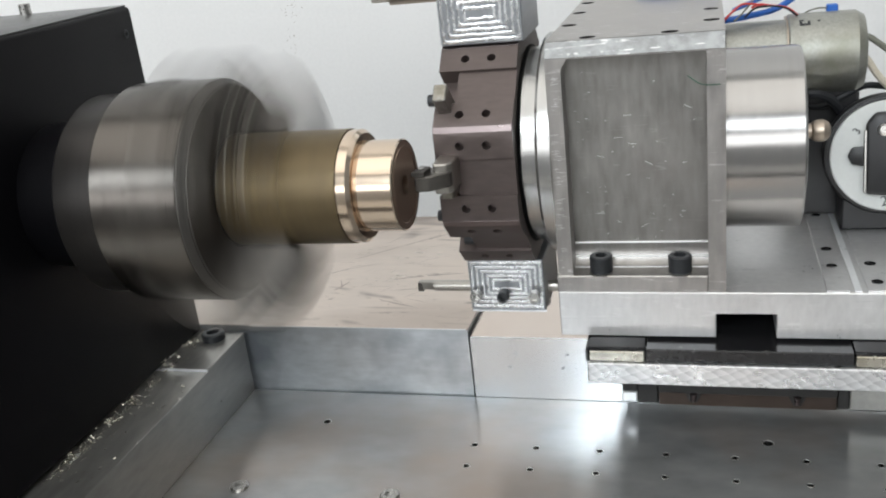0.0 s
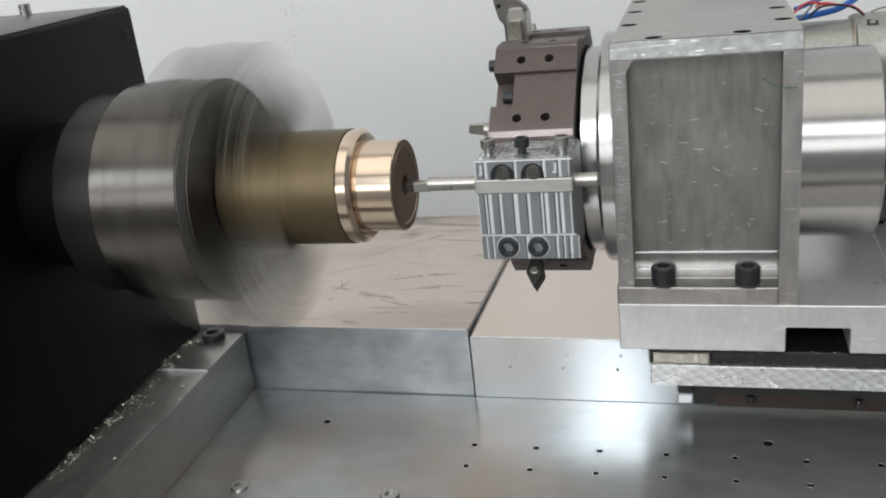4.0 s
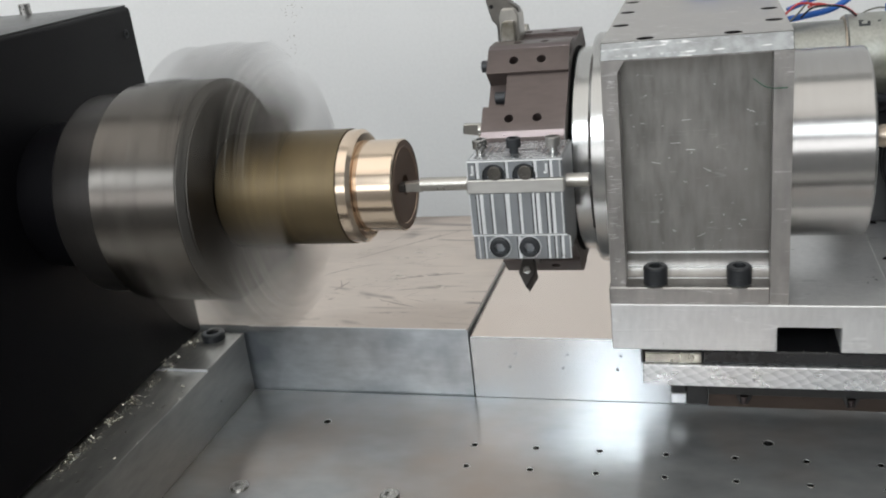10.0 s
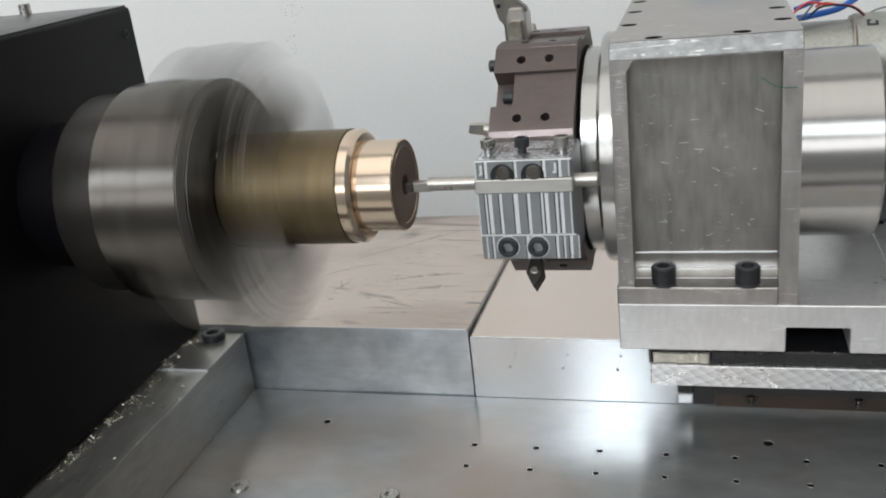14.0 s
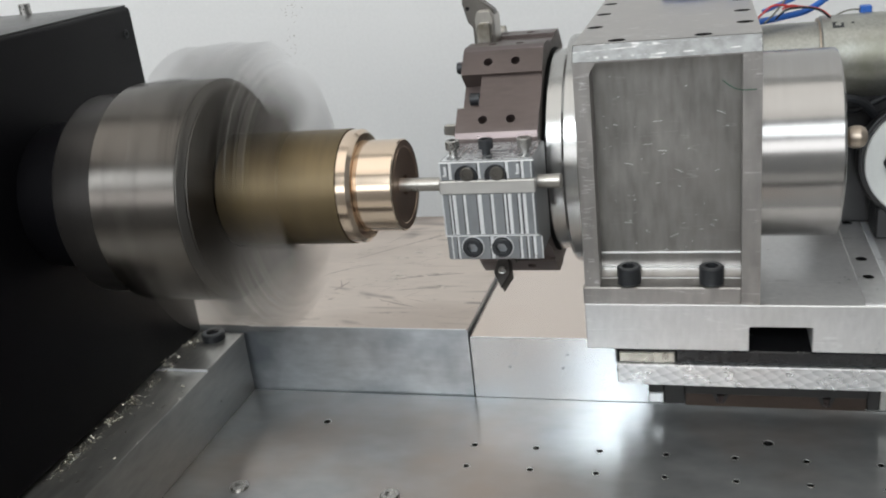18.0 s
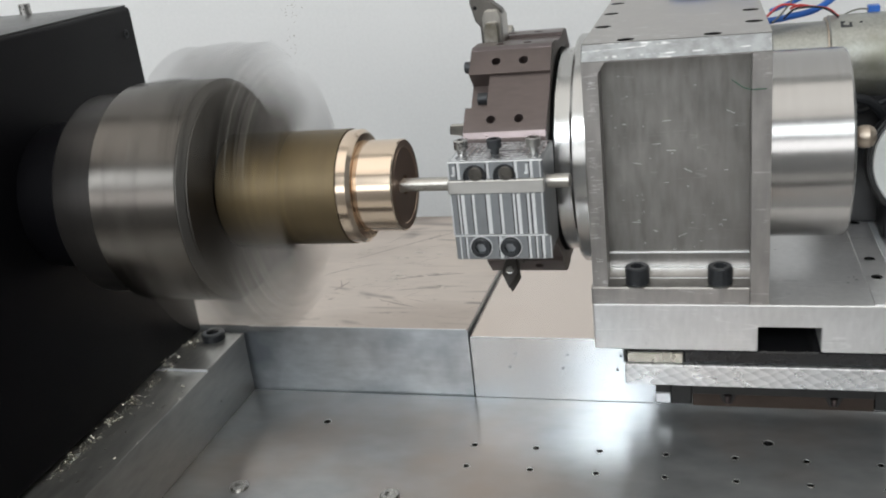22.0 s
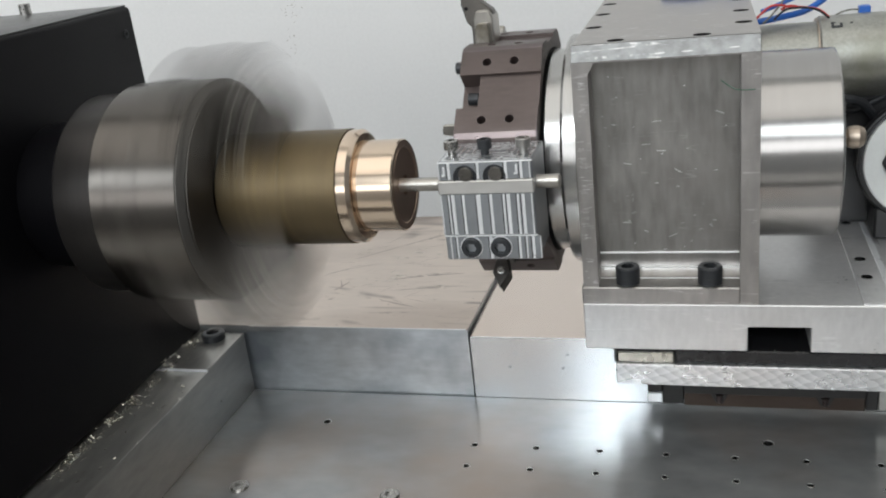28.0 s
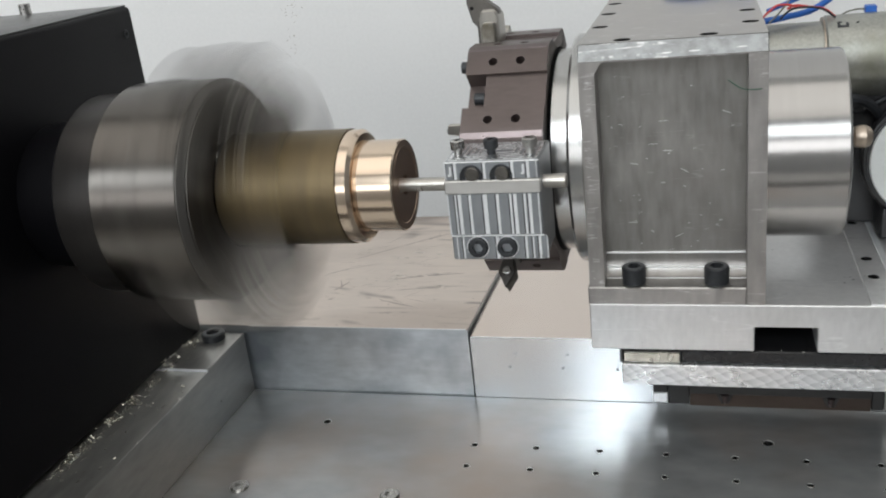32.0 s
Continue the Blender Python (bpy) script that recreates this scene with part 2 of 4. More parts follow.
BEARING = metal("oily_ground_steel", (0.42, 0.405, 0.36), 0.26, (1, 1, 0.2), 120, 0.05, 60, 0.3, spread=0.1, patch=(0.22, 0.19, 0.12), patch_amount=0.7)
SCORE = metal("dirt_in_scores", (0.40, 0.335, 0.295), 0.45, (1, 1, 1), 400, 0.02, 60, 0.3, metallic=0.7)
NICK = metal("fresh_scratch", (0.72, 0.72, 0.71), 0.4, (1, 1, 1), 500, 0.02, 60, 0.1, metallic=0.8)
RING = metal("turned_ring_aluminium", (0.41, 0.405, 0.393), 0.22, (1, 0.02, 0.02), 900, 0.03, 20, 0.05, spread=0.05, metallic=0.9)
STRIP = metal("smooth_clamp_aluminium", (0.60, 0.585, 0.56), 0.4, (0.2, 1, 1), 500, 0.04, 60, 0.06, metallic=0.8)
CONCRETE = metal("light_grey_concrete", (0.5, 0.485, 0.46), 0.8, (1, 1, 1), 60, 0.2, 4, 0.15, metallic=0.0)
# glossy, and paler than the casing to stand in for the reflected wall
LID = metal("glossy_black_lid", (0.03, 0.03, 0.028), 0.34, (1, 1, 1), 500, 0.05, 30, 0.3, spread=0.1, metallic=0.0, spec=0.5)
FRONT_ROOM = metal("front_wall_tone", (0.42, 0.425, 0.43), 0.8, (1, 1, 1), 300, 0.06, 1.2, 0.1, metallic=0.0)
SHADE_ROOM = metal("dimmed_wall_tone", (0.24, 0.25, 0.26), 0.8, (1, 1, 1), 300, 0.06, 1.2, 0.2, metallic=0.0)
IVORY = metal("ivory_sleeve", (0.52, 0.47, 0.38), 0.5, (1, 1, 1), 700, 0.1, 80, 0.15, metallic=0.0)
SOOT = metal("brown_oil_speck", (0.22, 0.18, 0.13), 0.5, (1, 1, 1), 900, 0.1, 200, 0.2, metallic=0.0)

# ---- mesh helpers (millimetres) ----
def thing(name, base, label, category, group="", kind=""):
    ob = new(name)
    ob.empty_display_size = 0.02
    ob.location = Vector(base) * MM
    return tagged(ob, label, category, group, kind)


def root_of(ob):
    while ob.parent:
        ob = ob.parent
    return ob


def finish(bm, name, material, angle=25):
    bmesh.ops.recalc_face_normals(bm, faces=bm.faces)
    lim = radians(angle)
    for f in bm.faces:
        f.smooth = True
    for e in bm.edges:
        e.smooth = len(e.link_faces) == 2 and e.calc_face_angle(0) < lim
    me = bpy.data.meshes.new(name)
    bm.to_mesh(me)
    bm.free()
    me.materials.append(material)
    return me


def part(name, bm, material, parent, label=""):
    """One mesh under a thing or a part; bm holds world millimetres."""
    base = root_of(parent).location
    bmesh.ops.scale(bm, vec=(MM, MM, MM), verts=bm.verts)
    bmesh.ops.translate(bm, vec=-base, verts=bm.verts)
    ob = new(name, finish(bm, name, material))
    ob.parent = parent
    return tagged(ob, label)


def solo(name, bm, material, label, category, group="", kind="", base=(0, 0, 0)):
    """A thing that is one mesh."""
    bmesh.ops.translate(bm, vec=-Vector(base), verts=bm.verts)
    bmesh.ops.scale(bm, vec=(MM, MM, MM), verts=bm.verts)
    ob = new(name, finish(bm, name, material))
    ob.location = Vector(base) * MM
    return tagged(ob, label, category, group, kind)


def bevel(bm, w, seg=1, angle=30):
    if w > 0:
        es = [e for e in bm.edges if len(e.link_faces) == 2 and e.calc_face_angle(0) > radians(angle)]
        bmesh.ops.bevel(bm, geom=es, offset=w, segments=seg, profile=0.5, affect="EDGES", clamp_overlap=True)
    return bm


def box(x0, x1, y0, y1, z0, z1, bev=0.4, seg=1, bm=None):
    b = bmesh.new()
    bmesh.ops.create_cube(b, size=1)
    bmesh.ops.scale(b, vec=(x1 - x0, y1 - y0, z1 - z0), verts=b.verts)
    bmesh.ops.translate(b, vec=((x0 + x1) / 2, (y0 + y1) / 2, (z0 + z1) / 2), verts=b.verts)
    bevel(b, bev, seg)
    return merge(bm, b)


def merge(bm, b):
    if bm is None:
        return b
    me = bpy.data.meshes.new("tmp")
    b.to_mesh(me)
    b.free()
    bm.from_mesh(me)
    bpy.data.meshes.remove(me)
    return bm


def moved(b, m):
    bmesh.ops.transform(b, matrix=m, verts=b.verts)
    return b


def prism(pts, a, b_, axis="x", bev=0.3, seg=1, bm=None):
    """A polygon, drawn in the two other axes in order, drawn out from a to b_ along axis."""
    b = bmesh.new()
    def at(p, s):
        return {"x": (s, p[0], p[1]), "y": (p[0], s, p[1]), "z": (p[0], p[1], s)}[axis]
    lo = [b.verts.new(at(p, a)) for p in pts]
    hi = [b.verts.new(at(p, b_)) for p in pts]
    b.faces.new(lo)
    b.faces.new(hi[::-1])
    for i in range(len(pts)):
        j = (i + 1) % len(pts)
        b.faces.new((lo[i], lo[j], hi[j], hi[i]))
    bmesh.ops.recalc_face_normals(b, faces=b.faces)
    bevel(b, bev, seg)
    return merge(bm, b)


def turned(profile, centre=(0, 0, 0), axis="x", n=48, hexed=(), bm=None, turn=0.0):
    """profile: (along, radius) rows; a radius of 0 closes to a point. hexed: rows whose outline is a hexagon of that inscribed radius."""
    b = bmesh.new()
    rings = []
    for k, (s, r) in enumerate(profile):
        ring = []
        if r <= 0:
            ring = [b.verts.new((s, 0, 0))]
        else:
            for i in range(n):
                a = 2 * math.pi * i / n + turn
                q = r
                if k in hexed:
                    q = r / math.cos(((a + math.pi / 6) % (math.pi / 3)) - math.pi / 6)
                ring.append(b.verts.new((s, q * math.cos(a), q * math.sin(a))))
        rings.append(ring)
    for u, v in zip(rings, rings[1:]):
        for i in range(n):
            j = (i + 1) % n
            if len(u) == 1 and len(v) == 1:
                continue
            if len(u) == 1:
                b.faces.new((u[0], v[i], v[j]))
            elif len(v) == 1:
                b.faces.new((u[i], u[j], v[0]))
            else:
                b.faces.new((u[i], u[j], v[j], v[i]))
    for ring, rev in ((rings[0], False), (rings[-1], True)):
        if len(ring) > 1 and profile[0] != profile[-1]:
            b.faces.new(ring[::-1] if rev else ring)
    m = Matrix.Translation(centre)
    if axis == "y":
        m = m @ Matrix.Rotation(math.pi / 2, 4, "Z")
    elif axis == "z":
        m = m @ Matrix.Rotation(-math.pi / 2, 4, "Y")
    moved(b, m)
    return merge(bm, b)


def sweep(pts, radius, n=10, bm=None, wobble=0.0):
    """A round tube along a smooth line through pts."""
    b = bmesh.new()
    P = [Vector(p) for p in pts]
    line = []
    for i in range(len(P) - 1):
        p0, p1, p2, p3 = P[max(0, i - 1)], P[i], P[i + 1], P[min(len(P) - 1, i + 2)]
        for k in range(6):
            t = k / 6
            line.append(0.5 * ((2 * p1) + (p2 - p0) * t + (2 * p0 - 5 * p1 + 4 * p2 - p3) * t * t + (3 * p1 - p0 - 3 * p2 + p3) * t ** 3))
    line.append(P[-1])
    rings = []
    up = Vector((0.13, 0.2, 0.97))
    for i, c in enumerate(line):
        d = (line[min(i + 1, len(line) - 1)] - line[max(i - 1, 0)]).normalized()
        s = d.cross(up).normalized()
        u = s.cross(d)
        r = radius * (1 + wobble * math.sin(i * 2.4))
        rings.append([b.verts.new(c + (s * math.cos(2 * math.pi * k / n) + u * math.sin(2 * math.pi * k / n)) * r) for k in range(n)])
    for a, c in zip(rings, rings[1:]):
        for k in range(n):
            j = (k + 1) % n
            b.faces.new((a[k], a[j], c[j], c[k]))
    b.faces.new(rings[0])
    b.faces.new(rings[-1][::-1])
    return merge(bm, b)


def drilled_face(b, m, outer, holes, depth=6.0, n=14):
    """A flat face with real round holes: outer loop and (u, v, r) in the plane of m, whose third axis points out of the face."""
    loops = [[(p[0], p[1]) for p in outer]]
    for u, v, r in holes:
        loops.append([(u + r * math.cos(2 * math.pi * i / n), v + r * math.sin(2 * math.pi * i / n)) for i in range(n)])
    edges, rings = [], []
    for lp in loops:
        vs = [b.verts.new(m @ Vector((p[0], p[1], 0))) for p in lp]
        rings.append(vs)
        for i in range(len(vs)):
            edges.append(b.edges.new((vs[i], vs[(i + 1) % len(vs)])))
    bmesh.ops.triangle_fill(b, use_beauty=True, edges=edges, normal=(m.to_3x3() @ Vector((0, 0, 1))))
    for (u, v, r), vs in zip(holes, rings[1:]):
        lo = [b.verts.new(m @ Vector((u + r * math.cos(2 * math.pi * i / n), v + r * math.sin(2 * math.pi * i / n), -depth))) for i in range(n)]
        for i in range(n):
            j = (i + 1) % n
            b.faces.new((vs[i], vs[j], lo[j], lo[i]))
        b.faces.new(lo)
    return rings[0]


def drilled_slab(x0, x1, y0, y1, z0, z1, top=(), front=(), bev=0.0, depth=6.0):
    """A slab with holes in its top (x, y, r) and front face (x, z, r)."""
    b = bmesh.new()
    drilled_face(b, Matrix.Translation((0, 0, z1)), [(x0, y0), (x1, y0), (x1, y1), (x0, y1)], top, depth)
    mf = Matrix(((1, 0, 0, 0), (0, 0, -1, y0), (0, 1, 0, 0), (0, 0, 0, 1)))
    drilled_face(b, mf, [(x0, z0), (x1, z0), (x1, z1), (x0, z1)], front, depth)
    def q(*c):
        b.faces.new([b.verts.new(p) for p in c])
    q((x0, y0, z0), (x0, y1, z0), (x1, y1, z0), (x1, y0, z0))
    q((x0, y1, z0), (x0, y1, z1), (x1, y1, z1), (x1, y1, z0))
    q((x0, y0, z0), (x0, y0, z1), (x0, y1, z1), (x0, y1, z0))
    q((x1, y0, z0), (x1, y1, z0), (x1, y1, z1), (x1, y0, z1))
    bmesh.ops.remove_doubles(b, verts=b.verts, dist=0.001)
    return b


def cap_screw(r, h, shank_r=None, shank=0.0, n=24):
    """A socket head screw standing on the plane z = 0, with its hexagon socket."""
    s = r * 0.5
    rows = [(h * 0.45, 0), (h * 0.45, s), (h, s), (h, s * 1.2), (h, r * 0.88), (h - r * 0.1, r), (0, r)]
    if shank_r:
        rows += [(0, shank_r), (-shank, shank_r)]
    rows.append((rows[-1][0], 0))
    return turned(rows, axis="z", n=n, hexed=(1, 2))

# ---- the room ----
# the unseen walls, floor and bench get tones set by the metal's reflections
solo("wall_back", box(-3200, 2400, 900, 960, -920, 3000, 0), WALL, "plain white painted wall behind the lathe", "wall", kind="structure")
solo("wall_front", box(-3200, 2400, -2560, -2500, -920, 3000, 0), FRONT_ROOM, "plain unseen grey wall, toned for reflections", "wall", kind="structure")
solo("wall_left", box(-3260, -3200, -2560, 960, -920, 3000, 0), ROOM, "plain unseen grey wall, toned for reflections", "wall", kind="structure")
solo("wall_right", box(2400, 2460, -2560, 960, -920, 3000, 0), SHADE_ROOM, "plain unseen wall, toned dark to dim reflections", "wall", kind="structure")
solo("ceiling", box(-3260, 2460, -2560, 960, 3000, 3060, 0), CEIL, "plain white ceiling", "ceiling", kind="structure")
solo("floor", box(-3260, 2460, -2560, 960, -980, -920, 0), CONCRETE, "plain grey concrete floor", "floor", kind="structure")
bench = thing("work_bench", (-100, 380, -920), "dark solid work bench under the lathe", "work bench")
part("top", box(-760, 720, 120, 636, -60, -20.2, 2), BENCH, bench, "dark bench top")
part("body", box(-720, 680, 160, 632, -919.8, -60.2, 2), BENCH, bench)


def wall_specks():
    rng = random.Random(4)
    b = bmesh.new()
    for i in range(44):
        t = rng.random()
        x = -289 + rng.gauss(0, 4.2) - 4 * t
        z = 206 - 58 * t ** 1.3 + rng.gauss(0, 2)
        r = rng.choice((0.25, 0.3, 0.4, 0.5))
        turned([(-0.25, 0), (-0.15, r), (0.2, r * 1.4)], (x * 1.406, 899.9, 257.9 + (z - 257.9) * 1.406), "y", n=7, bm=b)
    return solo("oil_splatter", b, SOOT, "fine dark oil splashes spattered on the white wall", "oil splashes", kind="stuff")


wall_specks()

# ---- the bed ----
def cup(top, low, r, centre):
    """A dark lining that paints the shade inside a drilled hole, open at its top."""
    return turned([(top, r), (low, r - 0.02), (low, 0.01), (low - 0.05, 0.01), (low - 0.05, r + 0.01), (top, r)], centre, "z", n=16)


HOLE_X = [-113.6 + 31.15 * i for i in range(9)]
floor_holes = [(x, 384.9, 1.35) for x in HOLE_X] + [(x, 366.7, 1.35) for x in HOLE_X] + [(-199, 400, 1.9), (26.4, 398.5, 2.2)]
bed = thing("bed_base_plate", (0, 300, 0), "wide flat aluminium base plate with rows of tapped holes", "machine bed")
part("plate", drilled_slab(-480, 420, 210, 431.1, -20, 0, top=floor_holes), ALU_BASE, bed)
for x, y, r in floor_holes:
    # raised bright rings stand in for glints on the hole edges
    part("hole_rim", turned([(0.0, r), (0.16, r + 0.1), (0.0, r + 0.34), (0.0, r)], (x, y, 0), "z", n=16), SCREW, bed)
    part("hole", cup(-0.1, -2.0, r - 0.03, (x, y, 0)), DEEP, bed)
for x, y in ((-221.3, 338.5), (-144.0, 339.5)):
    part("screw", moved(cap_screw(4.6, 1.6), Matrix.Translation((x, y, -0.4))), SCREW, bed, "bright sunk socket screw")

face_holes = [(-99.2 + 27.7 * i, 27.3, 0.95) for i in range(11)] + [(-102.6 + 28.3 * i, 19.2, 0.95) for i in range(11)]
rear_l = thing("rear_bed_block", (-190, 520, -20), "thick aluminium bed block with scratched, oily top", "machine bed")
BLOCK_L = [(-330, 433.4), (-254.0, 433.4), (-253.8, 432.2), (-124.4, 432.2), (-123.4, 614), (-330, 614)]
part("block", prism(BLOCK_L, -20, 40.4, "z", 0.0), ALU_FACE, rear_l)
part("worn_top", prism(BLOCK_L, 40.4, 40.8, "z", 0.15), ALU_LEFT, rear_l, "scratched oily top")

rear_r = thing("rear_bed_block", (140, 520, -20), "thick aluminium bed block with mirror-bright top and drilled front", "machine bed")
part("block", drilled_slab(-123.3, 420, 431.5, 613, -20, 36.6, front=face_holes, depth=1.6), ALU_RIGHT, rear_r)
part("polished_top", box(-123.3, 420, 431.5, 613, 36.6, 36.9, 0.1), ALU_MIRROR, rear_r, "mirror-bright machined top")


def scores():
    """Long faint scores and short gouges worn into the oily top."""
    rng = random.Random(21)
    b = bmesh.new()

    def stroke(x0, y0, x1, y1, bow, w):
        way = Vector((x1 - x0, y1 - y0, 0))
        across = Vector((-way.y, way.x, 0)).normalized()
        n = max(3, int(way.length / 2.5))
        spine = []
        for k in range(n + 1):
            t = k / n
            spine.append((Vector((x0, y0, 40.83)) + way * t + across * (4 * bow * t * (1 - t) + rng.gauss(0, 0.12)), w * (0.25 + math.sin(math.pi * t)) * rng.uniform(0.5, 1.2) / 2))
        edge = [(b.verts.new(p - across * h), b.verts.new(p + across * h)) for p, h in spine]
        for k, ((p, q), (r, s)) in enumerate(zip(edge, edge[1:])):
            if rng.random() < 0.88:
                b.faces.new((p, r, s, q))

    for x0, y0, x1, y1, bow, w in ((-256, 552, -183, 612, 1.5, 0.7), (-226, 531, -152, 592.5, 1.0, 0.9), (-240, 503, -202, 526, 1.6, 0.8), (-186, 499, -144, 508.4, 1.2, 1.6),
                                   (-184, 482, -137, 489.6, 0.6, 1.0), (-220.4, 481.4, -214.6, 496, -0.6, 1.5), (-220, 466.7, -215.8, 471.6, 0.2, 1.3), (-187, 469.6, -159.5, 458.4, -0.5, 0.9),
                                   (-188, 450.3, -158, 452.5, 0.3, 0.7)):
        stroke(x0, y0, x1, y1, bow, w)
        stroke(x0 + rng.uniform(2, 9), y0 + rng.uniform(1, 3), x1 - rng.uniform(2, 9), y1 + rng.uniform(1, 3), bow, w * 0.4)
    for _ in range(26):
        x, y, turn = rng.uniform(-245, -132), 434 + 130 * rng.random() ** 1.6, rng.gauss(0.35, 0.4)
        length = rng.uniform(5, 24)
        stroke(x, y, x + length * math.cos(turn), y + length * math.sin(turn), rng.gauss(0, 0.5), rng.uniform(0.15, 0.4))
    for _ in range(50):
        x, y = rng.uniform(-245, -130), 434 + 70 * rng.random() ** 1.8
        stroke(x, y, x + rng.uniform(0.5, 1.6), y + rng.gauss(0, 0.4), 0, rng.uniform(0.4, 0.9))
    tagged(part("scoring", b, SCORE, rear_l, "grey scores and gouges"), kind="stuff")


scores()
part("bright_edge", box(-122.5, 330, 431.35, 431.75, 36.45, 36.98, 0.1), ALU_BRIGHT, rear_r, "bright worn edge")
part("bright_edge", box(-253, -125, 432.05, 432.4, 40.4, 40.86, 0.1), ALU_BRIGHT, rear_l, "bright worn edge")

side = thing("side_plate", (-266, 300, 0), "thick aluminium side plate along the headstock, sprinkled with chips", "machine plate")
part("plate", box(-480, -256.9, 130, 431.0, 0, 35.6, 0.6, 2), ALU_SIDE, side)
part("spacer", box(-300, -256.6, 387, 431.2, 35.65, 37.2, 0.4), ALU_SIDE, side, "thin spacer plate")
# bright strip paints the highlight on the spacer's front
part("bright_edge", box(-296, -256.7, 386.5, 386.95, 35.65, 37.3, 0.1), ALU_BRIGHT, side, "spacer edge, painted bright as a highlight")
part("screw", moved(cap_screw(6.6, 4.4), Matrix.Translation((-271.5, 422.5, 37.1))), BLACK_OX, side, "black socket head screw")


def chips():
    """Small curled flakes in loose clumps along the foot of the casing."""
    rng = random.Random(8)
    b = bmesh.new()
    clumps = [(rng.uniform(285, 428), rng.uniform(0.2, 1.0)) for _ in range(26)] + [(y, 1.2) for y in (352, 356, 372, 388, 396, 408, 420)]
    spots = []
    for y, size in clumps:
        for _ in range(int(6 + 20 * size)):
            spots.append((-283.6 + abs(rng.gauss(0, 1.6 + size)), y + rng.gauss(0, 2.4), size))
    for _ in range(110):
        spots.append((-283 + rng.random() ** 2 * 27, rng.uniform(285, 428), 0.1))
    for _ in range(24):
        spots.append((-282 + rng.random() * 24, 352 + rng.gauss(0, 0.8), 0.2))
    for x, y, size in spots:
        z = (37.2 if y > 386.5 else 35.6) + max(0, 3.6 - (x + 283.6)) * rng.random() * min(1, size)
        s = rng.uniform(0.4, 0.95) * (1.5 if rng.random() < 0.15 else 1)
        vs = [b.verts.new((x + rng.uniform(-s, s), y + rng.uniform(-s, s), z + rng.uniform(0, s))) for _ in range(4)]
        for tri in ((0, 1, 2), (1, 2, 3), (0, 2, 3), (0, 1, 3)):
            b.faces.new([vs[i] for i in tri])
    return solo("metal_chips", b, CHIP, "glinting small bronze chips piled along the headstock", "metal chips", kind="stuff")


chips()

# ---- headstock ----
SY, SZ = 350.0, 148.3
head = thing("headstock_box", (-380, 300, 35.6), "large matt black headstock casing with flat lid", "headstock")
part("casing", box(-520, -284.6, 258, 433, 37.25, 222.6, 2.2, 4), BLACK_BOX, head)
part("lid", box(-518, -286.4, 260, 431.4, 222.5, 223.4, 0.4, 2), LID, head, "glossy lid top, paler for the wall it reflects")
part("screw", moved(cap_screw(3.0, 5.5), Matrix.Translation((-344, 428, 223.4))), SCREW, head, "bright screw on the lid")
part("screw", moved(cap_screw(2.2, 1.0), Matrix.Translation((-285.2, 424, 209.7)) @ Matrix.Rotation(math.pi / 2, 4, "Y")), BLACK_OX, head)
part("nose", turned([(-285.4, 0), (-285.4, 33), (-262, 33), (-259, 30), (-259, 0)], (0, SY, SZ), n=64), BLACK_BOX, head)

# ---- chuck and workpiece ----
chuck = thing("lathe_chuck", (-220, SY, SZ), "ground steel three-jaw lathe chuck with stepped jaws", "lathe chuck")
part("body", turned([(-238.2, 0), (-238.2, 47.2), (-237.3, 48.1), (-199.0, 48.1), (-198.8, 47.9), (-198.8, 0)], (0, SY, SZ), n=96), STEEL_CHUCK, chuck)
part("chamfer", turned([(-198.7, 30), (-198.7, 47.8), (-198.2, 47.8), (-195.8, 45.6), (-195.7, 45.2), (-195.7, 30), (-198.7, 30)], (0, SY, SZ), n=96), STEEL_EDGE, chuck, "darker bevelled edge")
part("face_plate", turned([(-195.6, 24.6), (-195.6, 45.0), (-195.2, 44.8), (-195.2, 25), (-195.6, 24.6)], (0, SY, SZ), n=96), STEEL_DARK, chuck, "dark chuck face")
part("flange", turned([(-259, 0), (-259, 42.6), (-257.5, 44.2), (-239.4, 44.2), (-238.9, 45.4), (-238.3, 45.4), (-238.3, 0)], (0, SY, SZ), n=96), FLANGE, chuck, "darker mounting flange")


def spin_about_axis(deg):
    """Turns a piece drawn at the front of the chuck (towards -y) upwards about the spindle."""
    return Matrix.Translation((0, SY, SZ)) @ Matrix.Rotation(radians(-deg), 4, "X")


